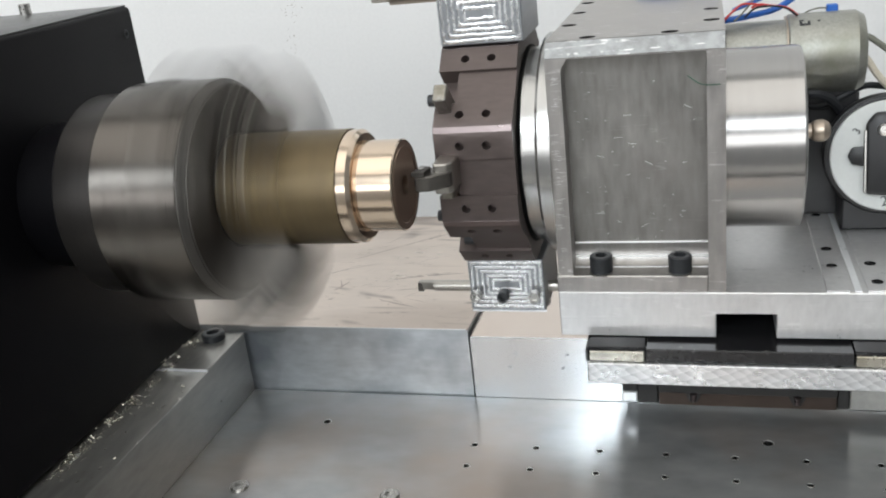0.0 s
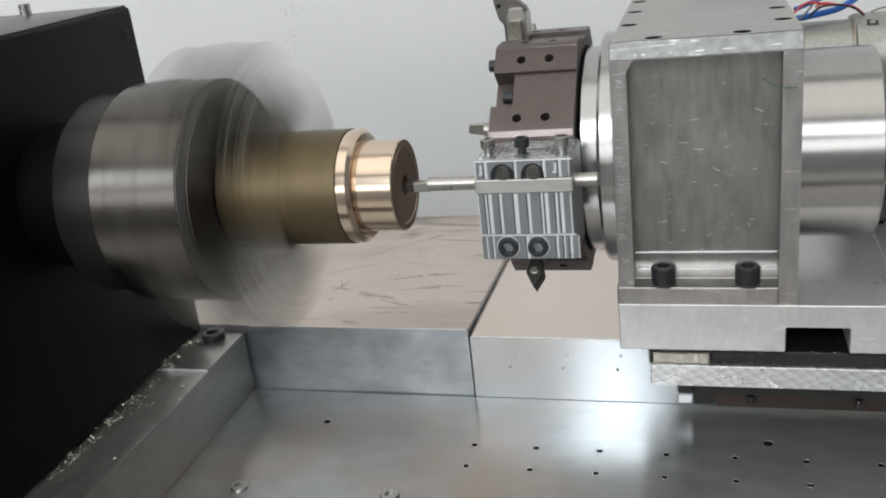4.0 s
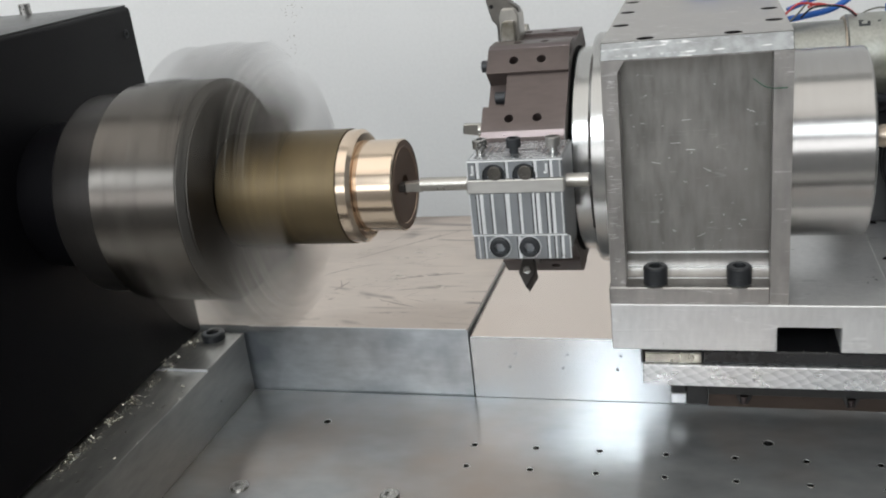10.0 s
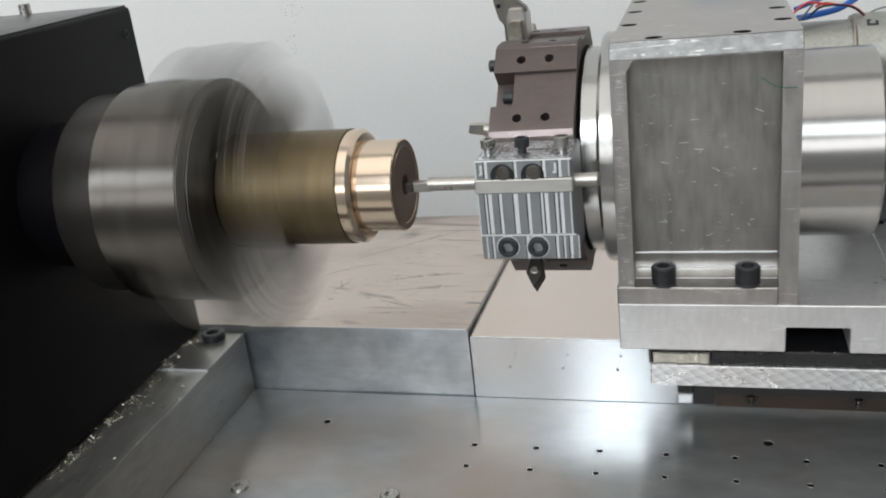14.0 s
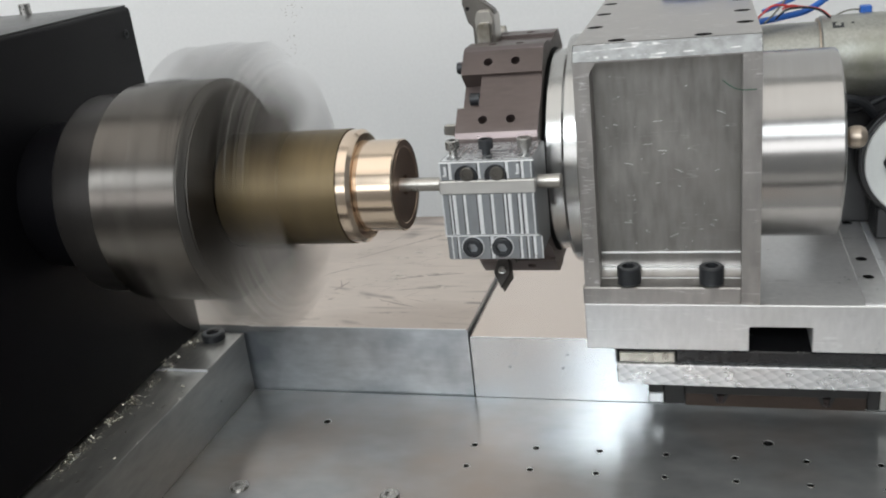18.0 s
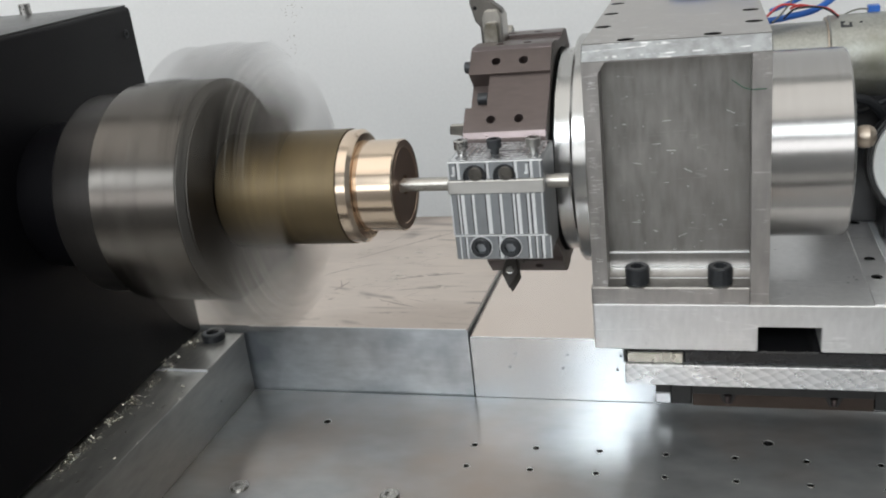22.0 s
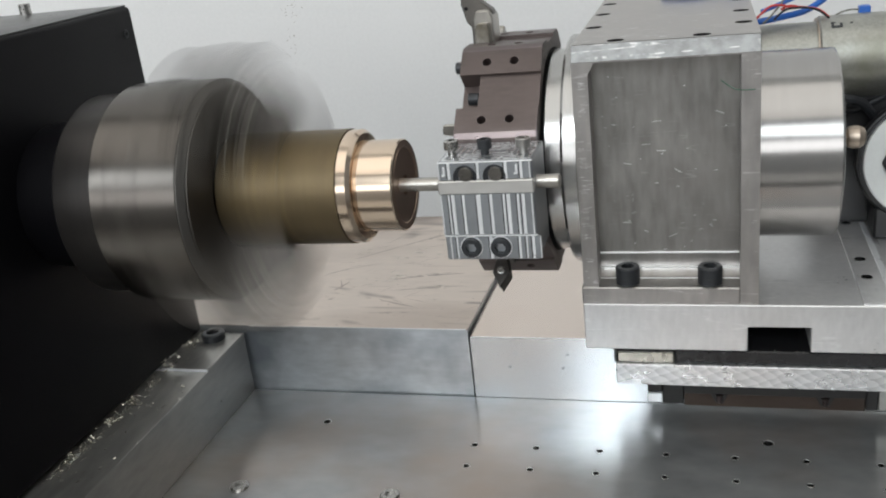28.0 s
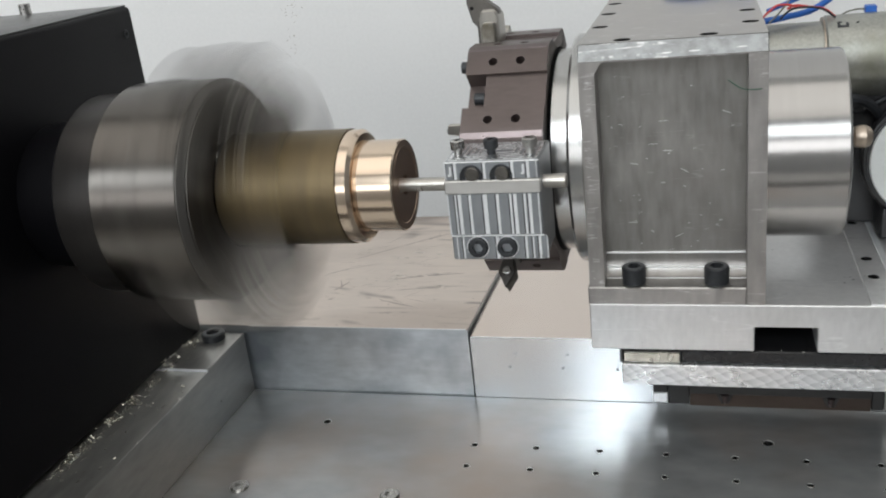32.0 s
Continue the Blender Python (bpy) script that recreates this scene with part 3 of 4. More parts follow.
JAW = [(-195.2, 24.3), (-166.4, 24.3), (-163.2, 33.0), (-163.6, 35.4), (-167.6, 43.8), (-168.4, 49.4), (-171.4, 51.0), (-172.4, 56.4), (-174.8, 58.0),
       (-176.4, 61.2), (-190, 61.2), (-191, 60.2), (-195.2, 58)]
REST = 23.5
for th in (REST, REST + 120, REST + 240):
    m = spin_about_axis(th)
    b = prism([(x, -r) for x, r in JAW], -8.6, 8.6, "z", 0.6)
    jaw = part("jaw", moved(b, m), STEEL_JAW, chuck, "grey hardened steel jaw")
    part("guide", moved(box(-203.5, -195.4, -61.0, -30, -5.4, 5.4, 0.5), m), STEEL_JAW, jaw)
    pts = [(-61.5, -5.4), (-57, -5.4), (-57, -8.4), (-46, -8.4), (-46, 8.4), (-57, 8.4), (-57, 5.4), (-61.5, 5.4)]
    part("base_jaw", moved(prism(pts, -211.5, -197.6, "x", 0.5), m), STEEL_JAW, jaw)
    for x0, x1 in ((-211.6, -208.6), (-202.2, -197.4)):
        part("lug", moved(box(x0, x1, -61.7, -57.2, -8.6, 8.6, 0.4), m), STEEL_JAW, jaw)
    for k in range(3):
        part("tooth", moved(box(-196.9 + 3.4 * k, -194.7 + 3.4 * k, -62.6, -59.4, -3.4, 3.4, 0.3), m), STEEL_JAW, jaw)
        part("slot", moved(box(-194.6 + 3.4 * k, -193.7 + 3.4 * k, -61.8, -59.4, -4.6, 4.4, 0.1), m), DEEP, jaw)
    # bright step edges down the sloping end
    for x, r, w in ((-174.4, 58.0, 0.35), (-172.1, 56.2, 0.5), (-170.9, 51.2, 0.45), (-168.2, 49.2, 0.5)):
        part("rib", moved(box(x - w, x + w, -r - 0.7, -r + 3.0, -8.5, 8.5, 0.25), m), STEEL_WORN, jaw, "bright step edge")
    # dark discs and strips on the jaw surface paint the shade of its holes
    part("screw_hole", moved(turned([(-61.35, 0), (-61.35, 2.8), (-61.7, 3.1), (-61.7, 3.9), (-60.0, 4.1)][::-1], (-178.4, 0, 0), "y", n=20), m), DEEP, jaw, "dark screw hole")
    slope = m @ Matrix.Translation((-164.9, -39.6, 0)) @ Matrix.Rotation(radians(57), 4, "Z")
    part("screw_hole", moved(turned([(0.6, 0), (0.6, 3.9), (-0.12, 3.9), (-0.12, 0)], (0, 0, 0), "y", n=20), slope), DEEP, jaw, "dark screw hole")
    part("screw_pin", moved(turned([(0.6, 0), (0.6, 1.7), (-0.3, 1.6), (-0.3, 0)], (0, 0, 0), "y", n=16), slope), STEEL_JAW, jaw)
    for side in (1, -1):
        for x, r, q in ((-178.6, 57.2, 1.9), (-181.8, 54.4, 0.8), (-191.6, 54.0, 0.8), (-176.4, 41.0, 0.8), (-193.4, 42.4, 1.0)):
            disc_rows = [(-8.2, 0), (-8.2, q), (-8.68, q), (-8.68, 0)]
            part("side_hole", moved(turned([(a * -side, c) for a, c in disc_rows], (x, -r, 0), "z", n=14), m), DEEP, jaw)
        part("side_seam", moved(box(-192.6, -192.1, -52.5, -44.0, min(side * 8.3, side * 8.68), max(side * 8.3, side * 8.68), 0.05), m), DEEP, jaw)
    m2 = spin_about_axis(th + 60)
    key = part("key_socket", moved(turned([(-47.7, 0), (-47.7, 6.2), (-48.5, 6.8), (-48.5, 8.4), (-46.2, 9.0)][::-1], (-223.6, 0, 0), "y", n=28), m2), FLANGE, chuck, "round key socket")
    part("square_hole", moved(box(-226.6, -220.6, -48.45, -47.2, -3.0, 3.0, 0.2), m2 @ Matrix.Translation((-223.6, 0, 0)) @ Matrix.Rotation(0.5, 4, "Y") @ Matrix.Translation((223.6, 0, 0))), STEEL_JAW, key)
m2 = spin_about_axis(REST + 60)
seal = part("badge", moved(turned([(-194.9, 7.2), (-194.6, 7.2), (-194.6, 5.7), (-194.9, 5.7), (-194.9, 7.2)], (0, -35, 0), n=28), m2), BLACK_OX, chuck, "round stamped badge")
part("mark", moved(prism([(-38.2, -3.0), (-31.8, -3.0), (-35, 3.4)], -194.9, -194.55, "x", 0.05), m2), SCREW, seal)
part("mark_centre", moved(prism([(-36.4, -1.9), (-33.6, -1.9), (-35, 1.2)], -194.5, -194.4, "x", 0.02), m2), BLACK_OX, seal)

work = thing("bronze_workpiece", (-160, SY, SZ), "bronze bar turned bright at its free end, dark rough skin behind", "workpiece")
part("raw_bar", turned([(-194.8, 0), (-194.8, 24.1), (-142.3, 24.1), (-142.3, 0)], (0, SY, SZ), n=96), BRONZE_RAW, work, "rough dark cast skin")
part("collar", turned([(-142.2, 0), (-142.2, 23.4), (-141.9, 23.7), (-137.9, 23.7), (-136.4, 22.1), (-136.2, 19.6), (-136.2, 0)], (0, SY, SZ), n=96), BRONZE, work, "bright turned collar")
part("journal", turned([(-136.1, 18.4), (-135.3, 18.4), (-134.9, 19.0), (-120.6, 19.0), (-120.1, 18.5), (-120.1, 18.45), (-136.1, 18.4)], (0, SY, SZ), n=96), BRONZE, work, "bright turned journal")
part("end_face", turned([(-136.0, 18.3), (-120.15, 18.3), (-120.15, 16.2), (-119.95, 16.0), (-119.95, 15.6), (-120.3, 15.4), (-120.3, 4.2), (-132, 4.2), (-132, 0)], (0, SY, SZ), n=96), BRONZE_FACE, work, "dull faced end with a bored hole")

# ---- saddle: slides along x ----
saddle = thing("saddle", (110, 480, 48), "long aluminium saddle plate with coarse milled front edge", "lathe saddle")
part("plate", box(-24.6, 330, 366, 600, 48.2, 58.2, 0.4), ALU_SAW, saddle)
part("black_cover", box(0.5, 85, 368, 590, 58.3, 64.6, 0.5), GLOSS_BLACK, saddle, "oily black way cover")
part("black_cover", box(109.6, 330, 368, 590, 58.3, 64.6, 0.5), GLOSS_BLACK, saddle, "oily black way cover")
for x0, x1 in ((-24.0, 0.2), (85.3, 109.2)):
    carriage = part("bearing_block", box(x0, x1, 367.6, 590, 58.3, 63.4, 0.5), BEARING, saddle, "worn steel bearing block")
    part("seal", box(x0 - 0.2, x1 + 0.1, 368.2, 590, 63.5, 65.6, 0.6, 2), GLOSS_BLACK, carriage, "black rubber seal")
part("end_seal", box(-25.4, -24.1, 367.4, 590, 58.3, 65.2, 0.3), GLOSS_BLACK, saddle, "black end seal")
rng = random.Random(21)
for i in range(5):
    x, y = rng.uniform(2, 84), rng.uniform(368.5, 372)
    part("chip", turned([(64.55, rng.uniform(0.12, 0.32)), (64.85, 0)], (x, y, 0), "z", n=5), CHIP, saddle)
part("apron", box(2.6, 86.2, 420, 430, 6.2, 48.1, 0.4), APRON, saddle, "dark brown hanging apron bar")
part("apron_end", box(-15.3, -8.0, 419.6, 430, 7.6, 13.0, 0.4), ALU_BRIGHT, saddle, "bright apron end block")
part("end_bracket", box(-15.3, -8.0, 420.4, 430, 13.1, 48.1, 0.4), GREY_PLAST, saddle, "dark end bracket")
part("nut_housing", box(-7.9, 2.4, 420.2, 430, 6.8, 48.1, 0.5), GREY_PLAST, saddle, "dark end block")
part("apron_lip", box(2.6, 86.2, 418.4, 419.9, 14.0, 48.1, 0.3), GREY_PLAST, saddle)
part("apron_gap_block", box(86.4, 91.6, 420, 430, 7, 48.1, 0.4), GREY_PLAST, saddle, "dark end block")
part("rear_apron", box(91.8, 330, 420, 430, 7, 48.1, 0.4), ALU_SIDE, saddle, "grey apron bar")
for x in (19.5, 68.2):
    part("notch", prism([(x - 4.2, 13.9), (x + 4.2, 13.9), (x + 1.7, 8.6), (x - 1.7, 8.6)], 419.0, 420.2, "y", 0.3), GREY_PLAST, saddle)
    part("notch_pin", turned([(13.8, 0), (13.8, 1.9), (9.6, 1.2), (8.6, 0)], (x, 418.8, 0), "z", n=14), BROWN_EDGE, saddle, "pale tapered pin")
for x0 in (20, 190):
    part("foot", box(x0, x0 + 60, 470, 560, 36.9, 48.2, 0.5), BLACK_PLAST, saddle)

# ---- cross slide: moves along x and y ----
slide = thing("cross_slide", (110, 470, 66), "heavy aluminium cross slide plate with a milled slot", "cross slide")
SLIDE = [(-37.2, 66), (30.4, 66), (30.4, 77.2), (55.0, 77.2), (55.0, 66), (330, 66), (330, 87.3), (-37.2, 87.3)]
part("plate", prism(SLIDE, 365.4, 610, "y", 0.4), ALU_SLIDE, slide)
strip_holes = [(79.2, y, 2.3) for y in (392.6, 412.6, 458.5, 481)]
part("strip", drilled_slab(74.6, 83.4, 366.5, 600, 87.3, 88.4, top=strip_holes, depth=0.9), ALU_SLIDE, slide, "drilled narrow strip")
plate_holes = [(95.2, 376, 2.5), (95.2, 396, 2.5), (95.4, 440.5, 2.5), (108.4, 441, 2.5), (113, 380, 2.5), (113, 402, 2.5), (126, 425, 2.5)]
part("top_plate", drilled_slab(90.6, 330, 367, 600, 87.3, 88.0, top=plate_holes, depth=0.6), ALU_SLIDE, slide, "flat drilled plate")
for x, y, r in strip_holes + plate_holes:
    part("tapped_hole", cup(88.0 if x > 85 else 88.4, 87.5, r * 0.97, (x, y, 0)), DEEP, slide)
part("groove_edge", box(85.4, 88.2, 366.5, 600, 87.3, 87.9, 0.2), ALU_BRIGHT, slide)

# ---- turret housing ----
TY, TZ = 415.2, 142.8
house = thing("turret_housing", (0, 440, 87.3), "square aluminium turret housing block with a milled pocket", "turret housing")


def housing_block():
    x0, x1, y0, y1, z0, z1 = -36.6, 34.6, 366.0, 520.0, 87.4, 197.2
    px0, px1, pz1, cy = -30.2, 27.4, 190.6, 5.0
    b = bmesh.new()
    top_holes = [(-32.2, 414, 3.6), (-32.2, 453.5, 3.6), (-32.2, 489.5, 3.6), (-19.8, 376.6, 3.6), (13.2, 376.4, 3.6), (29.4, 400.5, 3.6), (29.4, 433.5, 3.6), (29.4, 470, 3.6)]
    drilled_face(b, Matrix.Translation((0, 0, z1)), [(x0, y0 + cy), (x1, y0 + cy), (x1, y1), (x0, y1)], top_holes, 5)
    def q(*c):
        b.faces.new([b.verts.new(p) for p in c])
    zt = pz1 + 0.4
    c = 4.5
    q((x0, y0, z0), (px0, y0, z0), (px0, y0, pz1 - c), (x0, y0, pz1 - c))
    q((x0, y0, pz1 - c), (px0, y0, pz1 - c), (px0 + c * 0.6, y0, pz1), (x0, y0, zt))
    q((x0, y0, zt), (px0 + c * 0.6, y0, pz1), (px1, y0, pz1), (x1, y0, zt))
    q((px1, y0, z0), (x1, y0, z0), (x1, y0, zt), (px1, y0, pz1))
    q((x0, y0, z0), (x0, y1, z0), (x0, y1, z1), (x0, y0 + cy, z1), (x0, y0, zt), (x0, y0, pz1 - c))
    q((x1, y0, z0), (x1, y0, zt), (x1, y0 + cy, z1), (x1, y1, z1), (x1, y1, z0))
    q((x0, y1, z0), (x1, y1, z0), (x1, y1, z1), (x0, y1, z1))
    bmesh.ops.remove_doubles(b, verts=b.verts, dist=0.001)
    return b


part("block", housing_block(), ALU_BLOCK, house)
TOP_HOLES = [(-32.2, 414), (-32.2, 453.5), (-32.2, 489.5), (-19.8, 376.6), (13.2, 376.4), (29.4, 400.5), (29.4, 433.5), (29.4, 470)]
part("top_chamfer", prism([(371.0, 197.1), (366.1, 191.0), (371.0, 191.0)], -36.5, 34.5, "x", 0.15), SCUFFED, house, "scuffed bevel along the top edge")
for x, y in TOP_HOLES:
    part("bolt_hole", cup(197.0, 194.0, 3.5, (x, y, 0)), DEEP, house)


def pocket_shell():
    """Floor of the pocket, with a rounded foot and a flat ledge for two screws."""
    x0, x1, y0, zt = -30.2, 27.4, 366.0, 190.6
    yd, zl, r = 377.0, 95.3, 9.0
    prof = [(y0, zt), (yd, zt - 2), (yd, zl + r)]
    for k in range(1, 9):
        a = math.pi / 2 * k / 8
        prof.append((yd - r + r * math.cos(a), zl + r - r * math.sin(a)))
    prof.append((y0, zl))
    b = bmesh.new()
    rows = [[b.verts.new((x, y, z)) for y, z in prof] for x in (x0, x1)]
    for i in range(len(prof) - 1):
        b.faces.new((rows[0][i], rows[0][i + 1], rows[1][i + 1], rows[1][i]))
    for row in rows:
        b.faces.new(row)
    return b


part("pocket", pocket_shell(), ALU_POCKET, house, "dull stained pocket floor")


def nicks():
    """Short bright scratches: on the pocket floor, and level cutter marks down the rim."""
    rng = random.Random(12)
    b = bmesh.new()

    def dash(x, y, z, length, slope, w):
        m = Matrix.Translation((x, y, z)) @ Matrix.Rotation(-slope, 4, "Y")
        merge(b, moved(box(-length / 2, length / 2, -0.04, 0.2, -w / 2, w / 2, 0), m))

    for _ in range(46):
        x, z = rng.uniform(-28, 24), 106 + 78 * rng.random() ** 1.3
        length = rng.choice((0.5, 0.6, 0.8, 1.0, 1.6, 3.5))
        dash(x, 377.0, z, length, rng.gauss(0.1, 0.3), rng.uniform(0.12, 0.3))
    for _ in range(44):
        z, x = rng.uniform(97, 184), rng.uniform(-35.4, -32.2)
        dash(x, 366.0, z, rng.uniform(0.8, 3.4), rng.gauss(0, 0.12), rng.uniform(0.1, 0.28))
    ob = part("scuffing", b, NICK, house, "short bright scratches")
    return tagged(ob, kind="stuff")


nicks()
part("foot", box(-37.4, 27.3, 365.2, 380, 87.35, 95.2, 0.5), ALU_BLOCK, house, "foot ledge of the block")
# bright strips stand in for streaky reflections on the rounded foot
for y, z, h in ((376.3, 106.4, 0.5), (375.7, 100.2, 0.35), (372.6, 96.4, 0.3)):
    part("fillet_streak", box(-30.0, 27.2, y - 0.35, y + 1.0, z, z + h, 0.1), ALU_BRIGHT, house, "bright streak painted along the fillet")
for x in (-18.3, 15.5):
    part("screw", moved(cap_screw(5.0, 7.6), Matrix.Translation((x, 371.2, 95.2))), BLACK_OX, house, "black socket head screw")
    part("spot_face", turned([(95.0, 0), (95.0, 6.6), (95.35, 6.6), (95.35, 0)], (x, 371.2, 0), "z", n=28), SCREW, house)
part("bearing_ring", turned([(-50.7, 20), (-50.7, 44.8), (-50.1, 45.6), (-43.8, 45.6), (-43.2, 44.9), (-43.2, 20)], (0, TY, TZ), n=96), RING, house, "turned aluminium bearing ring")
part("outer_ring", turned([(-43.1, 20), (-43.1, 50.6), (-41.9, 51.5), (-36.6, 51.5), (-36.6, 20)], (0, TY, TZ), n=96), RING, house, "turned aluminium outer ring")
part("drum", turned([(34.7, 0), (34.7, 40.0), (65.0, 40.0), (65.6, 40.0), (66.4, 39.5), (66.7, 38.6), (66.7, 0)], (0, TY, TZ - 1.2), n=96), TURNED, house, "turned aluminium rear drum")
part("fitting", turned([(66.6, 0), (66.6, 4.6), (67.6, 4.6), (67.6, 3.3), (71.0, 3.3), (71.8, 4.2), (73.6, 4.9), (76.0, 4.9), (78, 3.9), (79, 2.2), (79.2, 0)], (0, TY - 3, TZ + 1.4), n=20), BRASS, house, "brass pipe fitting")
part("wire", sweep([(20, 366.4, 181), (25, 365.6, 177.6), (30, 365.5, 177), (34.6, 367, 177)], 0.24, 6), GREEN, house, "thin green wire stub")

# ---- tool turret: turns about x on the housing ----
turret = thing("tool_turret", (-60, TY, TZ), "eight-sided dark brown tool turret with drilled flats", "tool turret")
APO, TX0, TX1 = 52.2, -86.0, -51.2


def station(deg):
    """The frame of a flat: x along the turret, u along the flat (upwards at the front), v outwards."""
    a = radians(deg)
    return Matrix(((1, 0, 0, 0), (0, math.sin(a), -math.cos(a), TY), (0, math.cos(a), math.sin(a), TZ), (0, 0, 0, 1)))


HALF = APO * math.tan(math.pi / 8)
CH = 1.7


def turret_body():
    b = bmesh.new()
    for k in range(8):
        m = station(45 * k)
        e = HALF - CH
        for s in (1, -1):
            u0, u1 = (8.2, e) if s > 0 else (-e, -8.2)
            holes = [(x, s * 14.2, 1.95) for x in (-74.6, -62.8)]
            drilled_face(b, m @ Matrix.Translation((0, 0, APO)), [(TX0, u0), (TX1, u0), (TX1, u1), (TX0, u1)], holes, 6)
            def q(*c):
                b.faces.new([b.verts.new(m @ Vector(p)) for p in c])
            xs, d, dn = -77.2, APO - 1.5, APO - 9
            q((xs, s * 8.2, APO), (TX1, s * 8.2, APO), (TX1, s * 8.2, d), (xs, s * 8.2, d))
            q((TX0, s * 8.2, APO), (xs, s * 8.2, APO), (xs, s * 8.2, dn), (TX0, s * 8.2, dn))
            for x in (TX0, TX1):
                q((x, s * 8.2, APO), (x, s * e, APO), (x, s * e, 20), (x, s * 8.2, 20))
        m_next = station(45 * k + 45)
        ring = [m @ Vector((TX0, e, APO)), m @ Vector((TX1, e, APO)), m_next @ Vector((TX1, -e, APO)), m_next @ Vector((TX0, -e, APO))]
        b.faces.new([b.verts.new(p) for p in ring])
        q((xs, -8.2, d), (TX1, -8.2, d), (TX1, 8.2, d), (xs, 8.2, d))
        q((xs, -8.2, d), (xs, 8.2, d), (xs, 8.2, dn), (xs, -8.2, dn))
        q((TX0, -8.2, dn), (xs, -8.2, dn), (xs, 8.2, dn), (TX0, 8.2, dn))
        q((TX0, -8.2, dn), (TX0, 8.2, dn), (TX0, 8.2, 12), (TX0, -8.2, 12))
        q((TX1, -8.2, d), (TX1, 8.2, d), (TX1, 8.2, 12), (TX1, -8.2, 12))
    bmesh.ops.remove_doubles(b, verts=b.verts, dist=0.002)
    return b


part("turret_body", turret_body(), BROWN, turret)
part("turret_core", turned([(TX0 + 0.4, 0), (TX0 + 0.4, 40), (TX1 - 0.4, 40), (TX1 - 0.4, 36), (-50.8, 36), (-50.8, 0)], (0, TY, TZ), n=48), BROWN, turret)
# black band put in for the shade between turret and bearing ring
part("shadow_ring", turned([(TX1, 30), (TX1, 46.5), (-50.8, 46.5), (-50.8, 30), (TX1, 30)], (0, TY, TZ), n=64), DEEP, turret, "dark ring painting the shade in the gap")
for k in range(8):
    m = station(45 * k)
    e, c = HALF - CH, Matrix.Rotation(-math.pi / 8, 4, "X")
    m2 = station(45 * k + 22.5)
    w = CH * math.cos(math.pi / 8)
    b = box(TX0 + 0.1, TX1 - 0.1, -w * 0.92, w * 0.92, APO - 3, APO * 1.0 + 0.0, 0.1)
    top = max(v.co.z for v in b.verts)
    bmesh.ops.translate(b, vec=(0, 0, math.hypot(APO, HALF - CH) * math.cos(math.pi / 8 - math.atan2(HALF - CH, APO)) + 0.06 - top), verts=b.verts)
    # bevels painted paler than the flats, as a highlight along each corner
    part("corner_bevel", moved(b, m2), BROWN_EDGE, turret, "corner bevel painted paler for the light it catches")


def upright(m, p):
    return m @ Matrix.Translation(p)


def groove_face(m, parent, seed, ragged=0.12):
    """Nested square ridges left by the cutter on the side of a holder block, in the (x, v) plane."""
    rng = random.Random(seed)
    for i in range(5):
        g = 0.7 + 2.55 * i
        x0, x1, v0, v1 = -86.4 + g, -49.4 - g, 50.2 + g * 0.9, 76.0 - g * 0.9
        if v1 - v0 < 3.4:
            break
        b = bmesh.new()
        w = 1.45
        loops = []
        for off, y in ((0.0, 0.0), (0.2, 0.08), (w - 0.2, 0.08), (w, 0.0)):
            loop = []
            corners = [(x0 + off, v0 + off), (x1 - off, v0 + off), (x1 - off, v1 - off), (x0 + off, v1 - off)]
            for c, d in zip(corners, corners[1:] + corners[:1]):
                for k in range(9):
                    f = k / 9
                    loop.append([c[0] + (d[0] - c[0]) * f, y, c[1] + (d[1] - c[1]) * f])
            loops.append(loop)
        for k in range(len(loops[0])):
            jx, jv = rng.uniform(-ragged, ragged), rng.uniform(-ragged, ragged)
            pinch = rng.uniform(0, 2.2 * ragged)
            for q, loop in enumerate(loops):
                s = pinch if q < 2 else 0.0
                loop[k][0] += jx + s * (1 if loop[k][0] < -68 else -1)
                loop[k][2] += jv
        verts = [[b.verts.new(p) for p in loop] for loop in loops]
        n = len(verts[0])
        for lo, hi in zip(verts, verts[1:]):
            for k in range(n):
                b.faces.new((lo[k], lo[(k + 1) % n], hi[(k + 1) % n], hi[k]))
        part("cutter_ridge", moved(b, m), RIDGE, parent)


